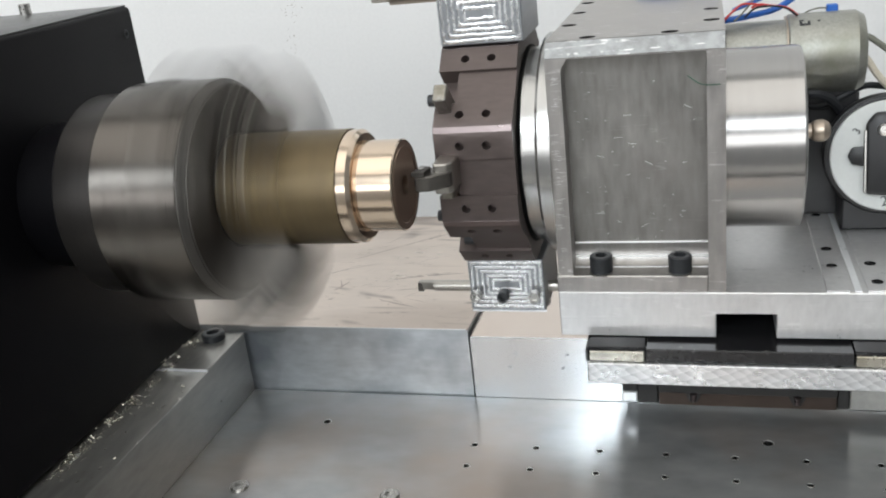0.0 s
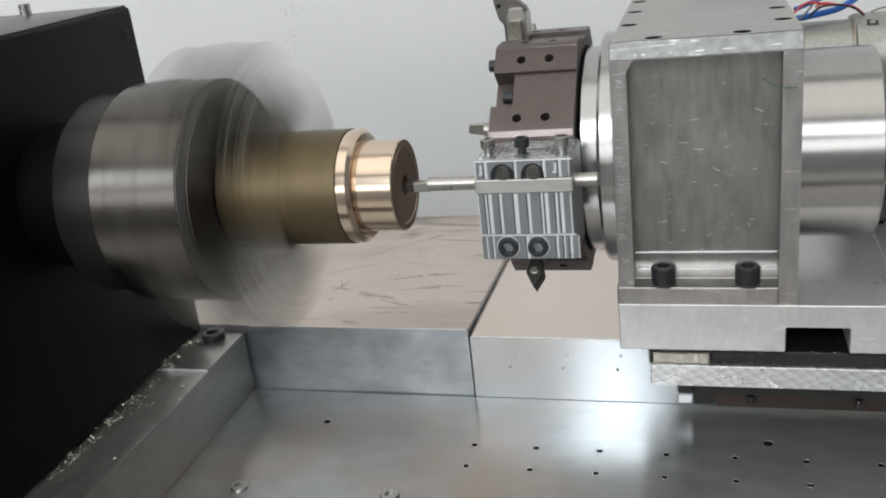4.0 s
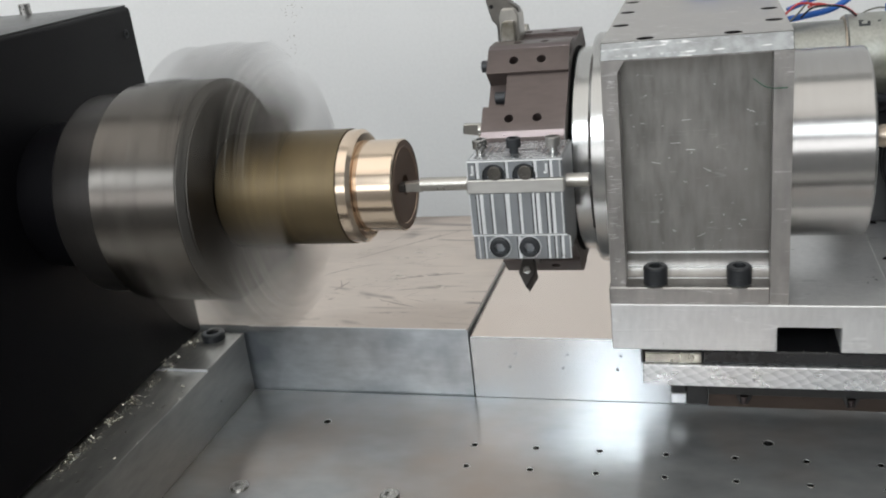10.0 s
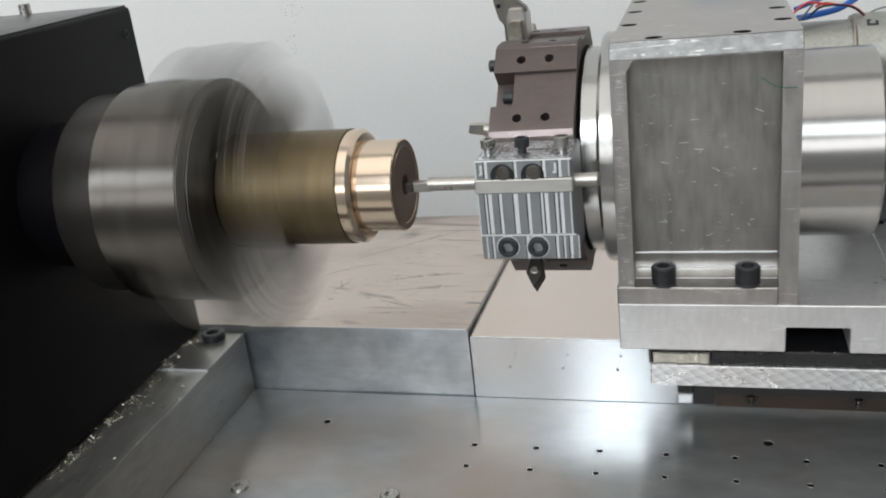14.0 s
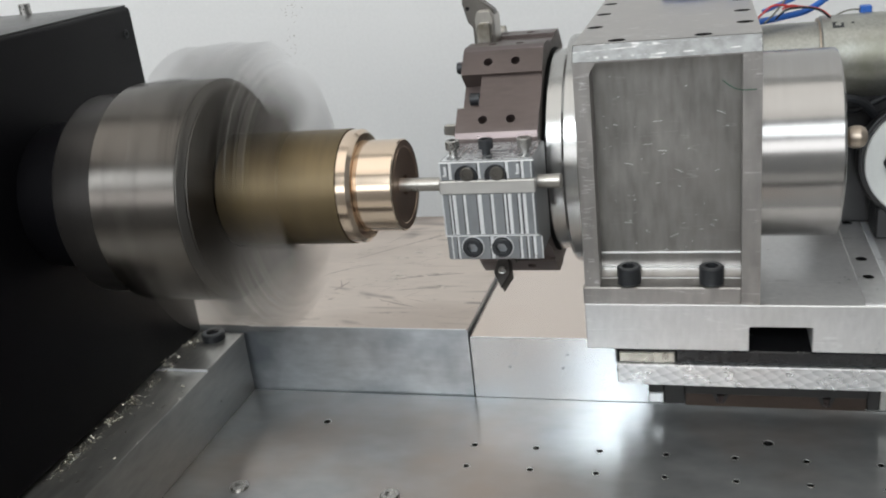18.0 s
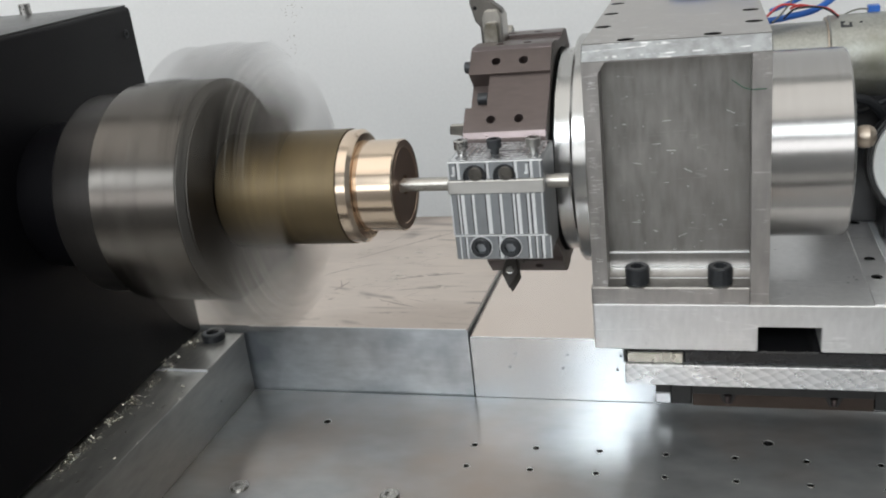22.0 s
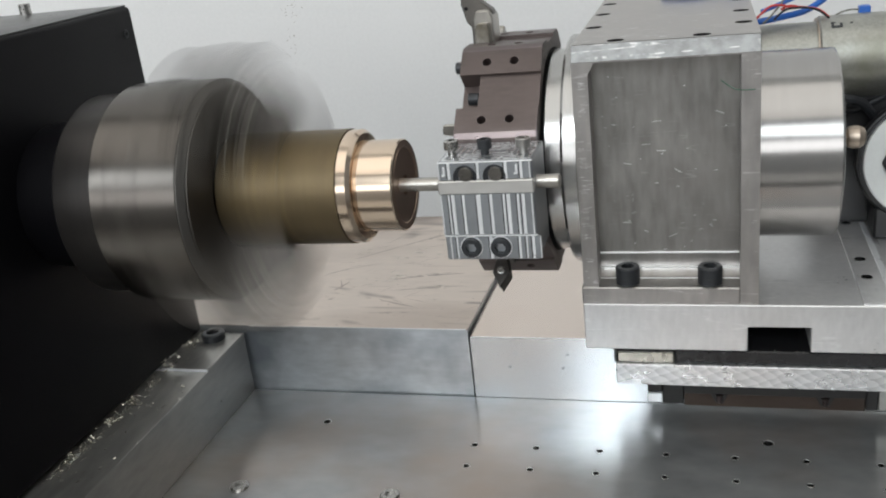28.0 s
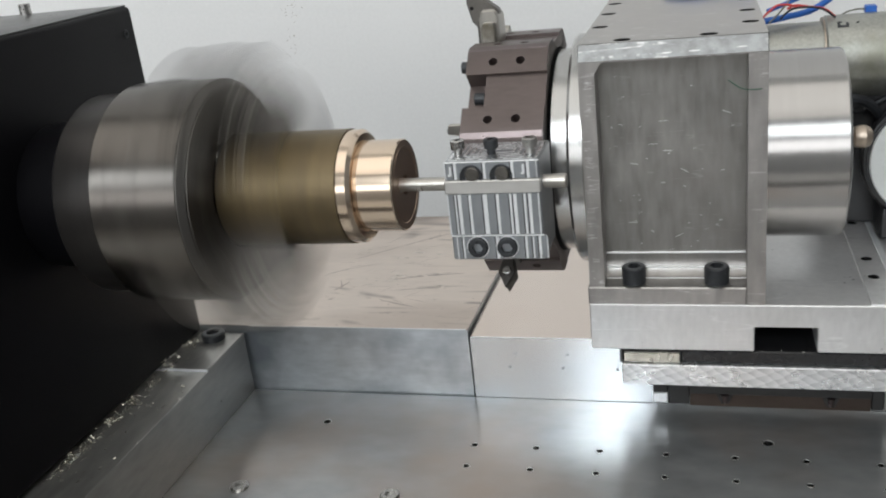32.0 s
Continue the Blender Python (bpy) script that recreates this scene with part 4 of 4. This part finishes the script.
def boring_holder(deg, tip, bv, bu, br):
    m = station(deg) @ Matrix.Translation((0.5, 0, 2.6))
    X0, X1, U0, U1, V0, V1 = -86.6, -49.2, -22.6, 18.6, 49.7, 76.2
    holder = part("holder_block", moved(box(X0, X1, U0, U1, V0, V1, 0.5), m), ALU_HOLDER, turret, "silvery ribbed aluminium boring bar holder")
    # fluted front in three bands, the smooth clamp strip between: (offset, width) of each bright ridge
    tall = ((0.5, 0.6), (3.6, 0.7), (5.3, 1.5), (9.5, 1.1), (15.5, 1.8), (20.5, 1.2), (25.6, 0.9), (27.4, 1.5), (31.2, 1.0), (33.2, 1.4), (36.6, 0.6))
    short = ((0.5, 0.6), (4.6, 1.3), (16.2, 1.1), (27.2, 1.2), (33.2, 1.2), (36.5, 0.5))
    bands = ((11.2, 18.6, 77.2, 0.0, 0.0, short), (-11.4, 5.6, 77.6, 0.0, 0.0, tall), (-22.0, -12.2, 76.9, 2.0, 1.4, ((0.6, 0.6), (3.2, 0.8), (17.0, 1.3), (28.6, 1.0), (31.4, 0.7), (34.0, 1.2), (36.9, 0.5))))
    for band, (ua, ub, vv, in0, in1, ridges) in enumerate(bands):
        part("band", moved(box(X0 + 0.2 + in0, X1 - 0.2 + in1, ua, ub, V1 - 0.2, vv, 0.3), m), ALU_HOLDER, holder)
        for k, (off, w) in enumerate(ridges):
            x = X0 + in0 * 0.9 + off
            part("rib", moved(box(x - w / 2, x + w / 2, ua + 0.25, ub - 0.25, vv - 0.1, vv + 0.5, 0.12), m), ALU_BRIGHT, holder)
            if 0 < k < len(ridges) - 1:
                # thin black strip paints the shadow beside the ridge
                part("shadow_line", moved(box(x - w / 2 - 0.5, x - w / 2 - 0.02, ua + 0.4, ub - 0.4, vv - 0.1, vv + 0.05, 0.02), m), BLACK_OX, holder)
    for x, u in ((X0 + 2.6, 15.2), (X1 - 6.0, 15.4)):
        part("cutter_squiggle", moved(box(x - 0.5, x + 0.5, u - 2.2, u + 1.6, 77.1, 77.6, 0.15), m), ALU_BRIGHT, holder)
        part("cutter_squiggle", moved(box(x - 1.1, x + 0.2, u - 2.4, u - 1.6, 77.1, 77.6, 0.15), m), ALU_BRIGHT, holder)
    for ua, ub in ((18.15, 18.6), (-12.1, -11.6)):
        part("bright_edge", moved(box(X0 + 0.2, X1 + 0.2, ua, ub, 76.6, 77.75, 0.12), m), ALU_BRIGHT, holder)
    part("clamp_strip", moved(box(X0 - 0.3, X1 + 0.3, 5.7, 11.1, V1 - 0.3, 78.2, 0.4), m), STRIP, holder, "smooth clamp strip")
    for x in (-75.9, -64.0):
        part("clamp_screw", moved(cap_screw(4.0, 4.0), upright(m, (x, -16.8, 75.0))), BLACK_OX, holder, "black clamp screw")
        part("counterbore", moved(turned([(74.5, 4.3), (77.5, 4.3), (77.5, 4.6), (74.5, 4.6), (74.5, 4.3)], (x, -16.8, 0), "z", n=24), m), ALU_BRIGHT, holder)
        # black disc and pale wedge paint the bore's shade and glint
        bore = part("counterbore", moved(turned([(77.1, 0), (77.26, 4.0), (77.9, 4.1), (77.9, 4.5), (77.1, 4.6)], (x, 12.6, 0), "z", n=24), m), BLACK_OX, holder, "counterbore with its shade painted black")
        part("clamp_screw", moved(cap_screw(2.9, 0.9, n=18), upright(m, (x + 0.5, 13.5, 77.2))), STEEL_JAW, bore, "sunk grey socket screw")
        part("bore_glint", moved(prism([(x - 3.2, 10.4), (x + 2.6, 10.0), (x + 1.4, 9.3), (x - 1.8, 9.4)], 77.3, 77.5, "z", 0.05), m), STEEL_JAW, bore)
    for x, mat in ((-82.6, SCREW), (-69.2, BLACK_OX), (-53.8, SCREW)):
        b = cap_screw(2.9, 3.6, 1.7, 2.6)
        part("set_screw", moved(b, m @ Matrix.Translation((x, U1 + 2.6, 67.5)) @ Matrix.Rotation(-math.pi / 2, 4, "X")), mat, holder, "standing socket set screw")
    groove_face(m @ Matrix.Translation((0, U1 + 0.02, 0)), holder, 5 + deg)
    groove_face(m @ Matrix.Translation((0, U0 - 0.02, 0)) @ Matrix.Scale(-1, 4, (0, 1, 0)), holder, 6 + deg, 0.3)
    # boring bar
    bar = part("boring_bar", moved(turned([(tip + 8.5, 0), (tip + 8.5, br), (-40.6, br), (-40, br - 0.5), (-40, 0)], (0, bu, bv), n=28), m), STEEL_BAR, holder, "ground steel boring bar")
    part("neck", moved(prism([(tip, bu - br), (tip + 9.6, bu - br), (tip + 10.5, bu + br - 0.1), (tip + 7.6, bu + br * 0.55), (tip, bu + br * 0.3)], bv - 2, bv + 2, "z", 0.4), m), STEEL_BAR, bar, "ground-down neck")
    part("cutting_tip", moved(prism([(tip - 0.4, bv - 1.6), (tip + 2.6, bv - 1.6), (tip + 2.2, bv + 3.2), (tip - 0.6, bv + 3.0)], bu - 2.2, bu + 1.0, "y", 0.2), m), STEEL_DARK, bar)
    return holder


boring_holder(0, -116.6, 68.6, 7.3, 2.75)
boring_holder(180, -126.0, 70.2, 7.8, 4.1)


def clamp_bolts(m, spots):
    for u, v in spots:
        part("end_bolt", moved(cap_screw(2.6, 4.4), m @ Matrix.Translation((TX0 + (2.4 if v > 54 else 8.6 if abs(u) < 8 else 0.4), u, v)) @ Matrix.Rotation(-math.pi / 2, 4, "Y")), BLACK_OX, turret, "black end bolt")


def radial_tool(deg, kind):
    m = station(deg)
    if kind == "facing":
        out = [(-86.4, 43), (-86.4, 58), (-88.6, 60.5), (-90.6, 68.5), (-90.4, 72), (-84.4, 71.6), (-76.2, 65), (-75.8, 43)]
        t = part("facing_tool", moved(prism(out, 0.4, 7.0, "y", 0.6), m), STEEL_JAW, turret, "grey facing tool with carbide insert")
        part("shank", moved(prism([(-84.6, 43), (-84.6, 62), (-83.4, 65.5), (-78.0, 65.5), (-75.8, 62.5), (-75.6, 43)], -2.8, 10.4, "y", 0.6), m), STEEL_BAR, t, "square tool shank")
        part("clamp_wedge", moved(prism([(-83.4, 46), (-83.4, 58), (-82.4, 60.5), (-77.6, 60.5), (-77.0, 58), (-77.0, 46)], -6.8, -2.9, "y", 0.5), m), STEEL_WORN, t, "grey clamping wedge")
        part("insert", moved(prism([(-91.4, 72.4), (-85.6, 71.8), (-84.7, 64.0), (-89.6, 62.4)], 7.1, 9.4, "y", 0.3), m), STEEL_DARK, t, "dark carbide insert")
        part("insert_screw", moved(turned([(9.3, 0), (9.3, 1.2), (9.8, 1.5), (10.0, 0)], (-88.0, 0, 67.6), "y", n=14), m), SCREW, t)
        part("pin_hole", moved(turned([(0.5, 0), (0.5, 0.9), (0.2, 0.9), (0.2, 0)], (-88.2, 0, 66.5), "y", n=14), m), DEEP, t)
    elif kind == "square":
        t = part("square_tool", moved(box(-84.2, -78.4, -13.2, -4.8, 43, 62.5, 0.5), m), STEEL_WORN, turret, "plain square tool shank")
    else:
        t = part("threading_tool", moved(box(-76.2, -67.6, -4, 3.4, 43, 55.5, 0.5), m), STEEL_JAW, turret, "grooving tool with diamond insert")
        dia = [(-71.9, 70.4), (-68.2, 63.6), (-70.2, 54.5), (-73.6, 54.5), (-75.6, 63.6)]
        part("shim", moved(prism([(x * 0.96 - 71.9 * 0.04, v - 0.8) for x, v in dia], -3.0, 3.4, "y", 0.25), m), STEEL_JAW, t)
        part("insert", moved(prism(dia, 3.5, 5.9, "y", 0.25), m), STEEL_DARK, t, "dark diamond carbide insert")
        part("insert_screw", moved(turned([(5.8, 1.9), (6.2, 1.8), (6.4, 1.1), (6.0, 0.8), (6.0, 0)], (-71.9, 0, 62.6), "y", n=16), m), SCREW, t, "bright insert screw")
    return t


radial_tool(90, "facing")
radial_tool(135, "square")
radial_tool(-45, "threading")
clamp_bolts(station(45), ((16.8, 45.2), (-1.8, 48.6)))
clamp_bolts(station(135), ((-8.5, 55.5),))

# ---- motor and parts behind the housing, carried by the cross slide ----
motor = thing("gear_motor", (80, 468, 166), "dull zinc cylindrical gear motor lying behind the drum", "gear motor")
MY, MZ = 470.0, 167.0
part("can", turned([(64.5, 0), (64.5, 18.8), (65.3, 19.6), (95, 19.6), (98.6, 17.5), (99.4, 14), (99.4, 0)], (0, MY, MZ), n=64), ZINC, motor)
part("gearbox", turned([(34.2, 0), (34.2, 17.2), (64.2, 17.2), (64.2, 0)], (0, MY, MZ), n=48), ZINC, motor)
VM = Matrix.Translation((0, MY, MZ)) @ Matrix.Rotation(radians(-58), 4, "X")
for q in ((69.4, 74.2, -1.6, -0.4), (69.4, 70.6, -0.4, 1.4), (73.0, 74.2, -0.4, 1.4), (69.4, 71.4, 1.4, 2.2), (77.4, 78.6, 0.6, 1.6)):
    part("vent", moved(box(q[0], q[1], -19.78, -19.2, q[2], q[3], 0.05), VM), BLACK_OX, motor)
part("seam_ring", turned([(63.9, 17.4), (63.9, 18.9), (64.45, 18.9), (64.45, 17.4), (63.9, 17.4)], (0, MY, MZ), n=48), BRASS, motor, "bright seam ring")
part("bracket", box(72, 96, MY - 10, MY + 12, 88.5, MZ - 14, 0.6), BLACK_PLAST, motor)

disc = thing("dial_drive", (104, 430, 88.5), "white round dial plate on a black drive body", "dial drive")
DC = Vector((106.0, 428.0, 127.0))
dm = Matrix.Translation(DC) @ Matrix.Rotation(radians(-12), 4, "X") @ Matrix.Rotation(radians(-6), 4, "Z")
part("drive_body", moved(turned([(4, 0), (4, 26.0), (9.8, 26.0), (9.8, 0)], (0, 0, 0), "y", n=48), dm), BLACK_PLAST, disc, "black round drive body")
part("dial", moved(turned([(0, 0), (0, 24.4), (0.5, 24.9), (4, 24.9), (4, 0)], (0, 0, 0), "y", n=64), dm), WHITE_DISC, disc, "white dial plate")
part("hub_plate", moved(prism([(-10, -17), (22, -19), (24, 20), (-6, 20), (-10, 15)], -4.5, 0, "y", 2.0, 3), dm), BLACK_PLAST, disc, "black hub plate")
part("pointer", moved(prism([(-17.5, 0.5), (-15.5, 4.3), (-8, 5), (-8, -4.5), (-15.5, -3.4)], -3.2, 0, "y", 0.8, 2), dm), BLACK_PLAST, disc)
part("screw", moved(turned([(-4.6, 0), (-4.6, 1.6), (-5.2, 2.6), (-4.4, 3.0)][::-1], (-2.5, 0, 12), "y", n=20), dm), SCREW, disc)
part("edge_strip", moved(box(-10.6, -9.4, -5, -0.5, -16, 12, 0.3), dm), SCREW, disc)


def digit(ch, x, z, size, rot):
    cu = bpy.data.curves.new("digit", "FONT")
    cu.body, cu.size, cu.align_x, cu.align_y, cu.extrude = ch, size, "CENTER", "CENTER", 0.05
    tmp = new("digit", cu)
    me = bpy.data.meshes.new_from_object(tmp.evaluated_get(bpy.context.evaluated_depsgraph_get()))
    bpy.data.objects.remove(tmp)
    b = bmesh.new()
    b.from_mesh(me)
    bpy.data.meshes.remove(me)
    moved(b, dm @ Matrix.Translation((x, -0.1, z)) @ Matrix.Rotation(math.pi / 2, 4, "X") @ Matrix.Rotation(radians(rot), 4, "Z"))
    return part("digit", b, BLACK_OX, disc, "dial numeral " + ch)


digit("3", -13.5, 11.5, 5.0, 60)
digit("2", -1.6, -20.6, 6.6, 10)
part("side_box", box(67.2, 100, 479, 540, 88.5, 146, 1.5), BLACK_PLAST, disc, "black side box")
part("pedestal", box(88, 128, 436, 455, 88.5, 104, 1.0), BLACK_PLAST, disc)
part("rear_shell", moved(turned([(10, 0), (10, 27.0), (12, 28.0), (24, 28.0), (24, 0)], (0, 0, 0), "y", n=48), dm), BLACK_PLAST, disc, "dark grey rear shell")


def cable(name, pts, r, mat, label):
    return solo(name, sweep(pts, r, 9), mat, label, "cable", base=pts[0])


CABLES = [
    cable("blue_cable", [(30, 460, 187.2), (35, 461.6, 187.1), (41.5, 463.6, 187.4), (47.3, 466.6, 187.8), (58.7, 471.6, 189.2), (67.2, 477.6, 192.8), (74.8, 483.6, 197.6)], 1.5, BLUE, "thick blue cable lying over the motor"),
    cable("blue_cable", [(40, 474, 190), (50, 478, 193), (60, 482, 196), (70, 487, 199)], 1.1, BLUE, "blue cable running behind the motor"),
    cable("red_cable", [(35.5, 459.6, 187.6), (39.1, 460.6, 190.9), (42.8, 461.6, 193.7), (45.9, 462.6, 194.1), (49.7, 463.6, 193.4), (53.2, 465.6, 191.8)], 0.55, RED, "thin red wire arching over the motor"),
    cable("red_cable", [(48, 463.6, 191.9), (51.8, 464.6, 193.1), (57, 465.6, 192), (62.6, 466.6, 190.9), (66, 467.6, 189.2), (69.1, 467.6, 186.4)], 0.55, RED, "thin red wire bending down to the motor"),
    cable("black_cable", [(44.8, 459.6, 188), (47.8, 460.6, 190.8), (51.2, 461.6, 192.2), (58.1, 462.6, 192.1), (63.9, 463.6, 190.4), (68.9, 464.6, 186.4)], 0.5, RUBBER, "thin black wire arching over the motor"),
    cable("grey_cable", [(40, 458, 187), (44, 462, 190), (48, 466, 194), (52, 470, 199)], 0.45, GREY_CABLE, "thin grey wire above the motor"),
    cable("grey_cable", [(72.3, 471.6, 186.3), (75.4, 472.6, 187.5), (79.2, 473.6, 188.1), (82.8, 474.6, 187.7)], 0.4, GREY_CABLE, "thin grey wire to the blue connector"),
    cable("grey_cable", [(96, 463.6, 176.2), (100.8, 463.6, 174.3), (104.6, 463.6, 171.5), (109.6, 463.6, 167.4), (120, 463, 158)], 1.5, GREY_CABLE, "sheathed grey-green cable leaving the motor"),
    cable("white_cable", [(96.5, 459.6, 169), (100.8, 459.6, 163), (103.9, 459.6, 158), (108.6, 459.6, 152.4), (116, 459, 145)], 1.7, IVORY, "ivory sleeved cable behind the motor"),
    cable("black_cable", [(70, 455, 146), (80, 458, 144), (90, 460, 148), (100, 462, 152), (112, 464, 150)], 1.6, RUBBER, "dark bundled cable under the motor"),
    cable("black_cable", [(68, 452, 150), (74, 446, 153), (82, 448, 150), (88, 452, 142), (92, 458, 130)], 2.2, RUBBER, "dark bundled cable beside the drum"),
]
PLUG = solo("blue_plug", box(82.6, 87.6, 472, 477.5, 185.8, 189.4, 0.4), BLUE, "small blue connector block on the motor", "connector", base=(85, 474, 186))
blue_top = solo("blue_cable", sweep([(-6, 494, 199.3), (0, 486, 199.2), (8, 482, 199.2), (16, 486, 199.4), (21, 494, 200.5), (26, 488, 201), (33, 480, 200.4)], 1.7, 9), BLUE, "thick blue cable resting on the housing top", "cable", base=(-2, 486, 199))

# ---- hose on the rear bed ----
hose = thing("black_hose", (-95, 655, 0), "thick black rubber hose arching up behind the rear bed block", "hose")
part("hose", sweep([(-124, 655, -60), (-122.5, 655, -10), (-119, 655, 18), (-113.5, 655, 36), (-104.5, 655, 50), (-91, 655, 60), (-74.5, 655, 65), (-53, 655, 66.5), (0, 656, 66), (60, 658, 65)], 10.8, 18, wobble=0.012), RUBBER, hose)
for k, (x, z) in enumerate(((-116.5, 28), (-109.5, 43), (-98.5, 55), (-83, 62.8))):
    a = (62, 52, 38, 20)[k]
    m = Matrix.Translation((x, 655, z)) @ Matrix.Rotation(radians(-a), 4, "Y")
    part("wrap", moved(turned([(-2.2, 10.7), (-1.8, 11.3), (1.8, 11.3), (2.2, 10.7), (-2.2, 10.7)], n=24), m), BLACK_PLAST, hose, "glossy tape wrap")

# ---- everything that moves ----
TRAVEL = [(0, -27.44, 12.4), (0.25, -27.4, 14.5), (0.5, -26.69, 17.5), (0.7, -26.7, 20.2), (0.93, -26.45, 20.2), (1.0, -19.42, 20.2),
          (1.1, -8.02, 20.2), (1.2, 7.08, 20.2), (1.3, 20.22, 20.2), (1.4, 33.37, 20.2), (1.5, 44.45, 20.2), (1.57, 47.43, 20.2),
          (2, 47.65, 20.2), (2.92, 47.65, 20.2), (3.0, 38.93, 20.2), (3.1, 27.29, 20.2), (3.2, 13.08, 20.2), (3.3, 2.48, 20.2),
          (3.4, 0.05, 20.2), (3.55, 0.05, 20.2), (3.95, 0.1, 0), (5.5, -5.74, 0), (8.3, -16.14, 0), (8.5, -16.14, 0), (8.6, -11.16, 0),
          (8.7, -2.7, 0), (8.78, 0, 0), (9.1, 0, 0), (13.37, -16.14, 0), (13.65, -16.14, 0), (13.7, -14.72, 0), (13.8, -1.76, 0),
          (13.87, -0.13, 0), (14.22, 0, 0), (16.5, -8.56, 0), (18.17, -15.07, 0), (18.5, -15.07, 0), (18.6, -6.68, 0), (18.7, -0.71, 0),
          (18.77, 0, 0), (19.1, 0, 0), (23.08, -15.07, 0), (23.3, -14.95, 0), (23.4, -11.4, 0), (23.5, -2.93, 0), (23.6, 0, 0),
          (23.93, 0, 0), (27.5, -13.53, 0), (27.9, -15.07, 0), (28.2, -14.72, 0), (28.3, -6.68, 0), (28.38, 0, 0), (28.72, 0, 0), (32, -12.34, 0)]
INDEX = [(0, 90.3), (1.97, 90.3), (2.1, 68), (2.2, 42), (2.3, 12), (2.37, 0), (32, 0)]
LIFT = [(0, -0.5), (1.92, -0.5), (1.98, -4.4), (2.52, -4.4), (2.59, -0.5), (32, -0.5)]


def between(rows, t):
    """The value at t of rows of seconds and a number."""
    for (a, p), (b, q) in zip(rows, rows[1:]):
        if t <= b:
            return p + (q - p) * (t - a) / (b - a)
    return rows[-1][1]


def travel_at(t):
    for (a, *p), (b, *q) in zip(TRAVEL, TRAVEL[1:]):
        if t <= b:
            k = (t - a) / (b - a)
            return [u + (v - u) * k for u, v in zip(p, q)]
    return TRAVEL[-1][1:]


def spindle_rows():
    """Spinning, a short stop while the turret indexes, then spinning again: degrees a thirtieth of a second."""
    full, stop, go = 64.0, 39, 87
    speeds = []
    for i in range(32 * 30 + 1):
        if i < stop:
            s = min(full, 36.0 * ((stop - i) / 9) ** 1.5)
        elif i < go:
            s = 0.0
        else:
            s = min(full, 4.0 * (i - go) + 2.0)
        speeds.append(s)
    rows, angle = [], sum(speeds[:stop])
    for i, s in enumerate(speeds):
        rows.append((i / 30.0, angle))
        angle -= s
    return rows


def motions():
    # the feed runs at an even pace between its turning points
    times = sorted({round(t, 3) for t, *_ in TRAVEL} | {round(t, 3) for t, _ in INDEX + LIFT} | {round(k / 5, 3) for k in range(161)})
    for ob in (slide, house, motor, disc, PLUG, blue_top, saddle, turret, *CABLES):
        p = ob.location.copy()
        rows = []
        for t in times:
            dx, dy = travel_at(t)
            if ob is saddle:
                dy = 0.0
            if ob is turret:
                rows.append((t, pose(p.x + (dx + between(LIFT, t)) * MM, p.y + dy * MM, p.z, between(INDEX, t))))
            else:
                rows.append((t, pose(p.x + dx * MM, p.y + dy * MM, p.z)))
        walk(ob, rows)
    for ob in (chuck, work):
        p = ob.location.copy()
        walk(ob, [(t, pose(p.x, p.y, p.z, a)) for t, a in spindle_rows()])


motions()
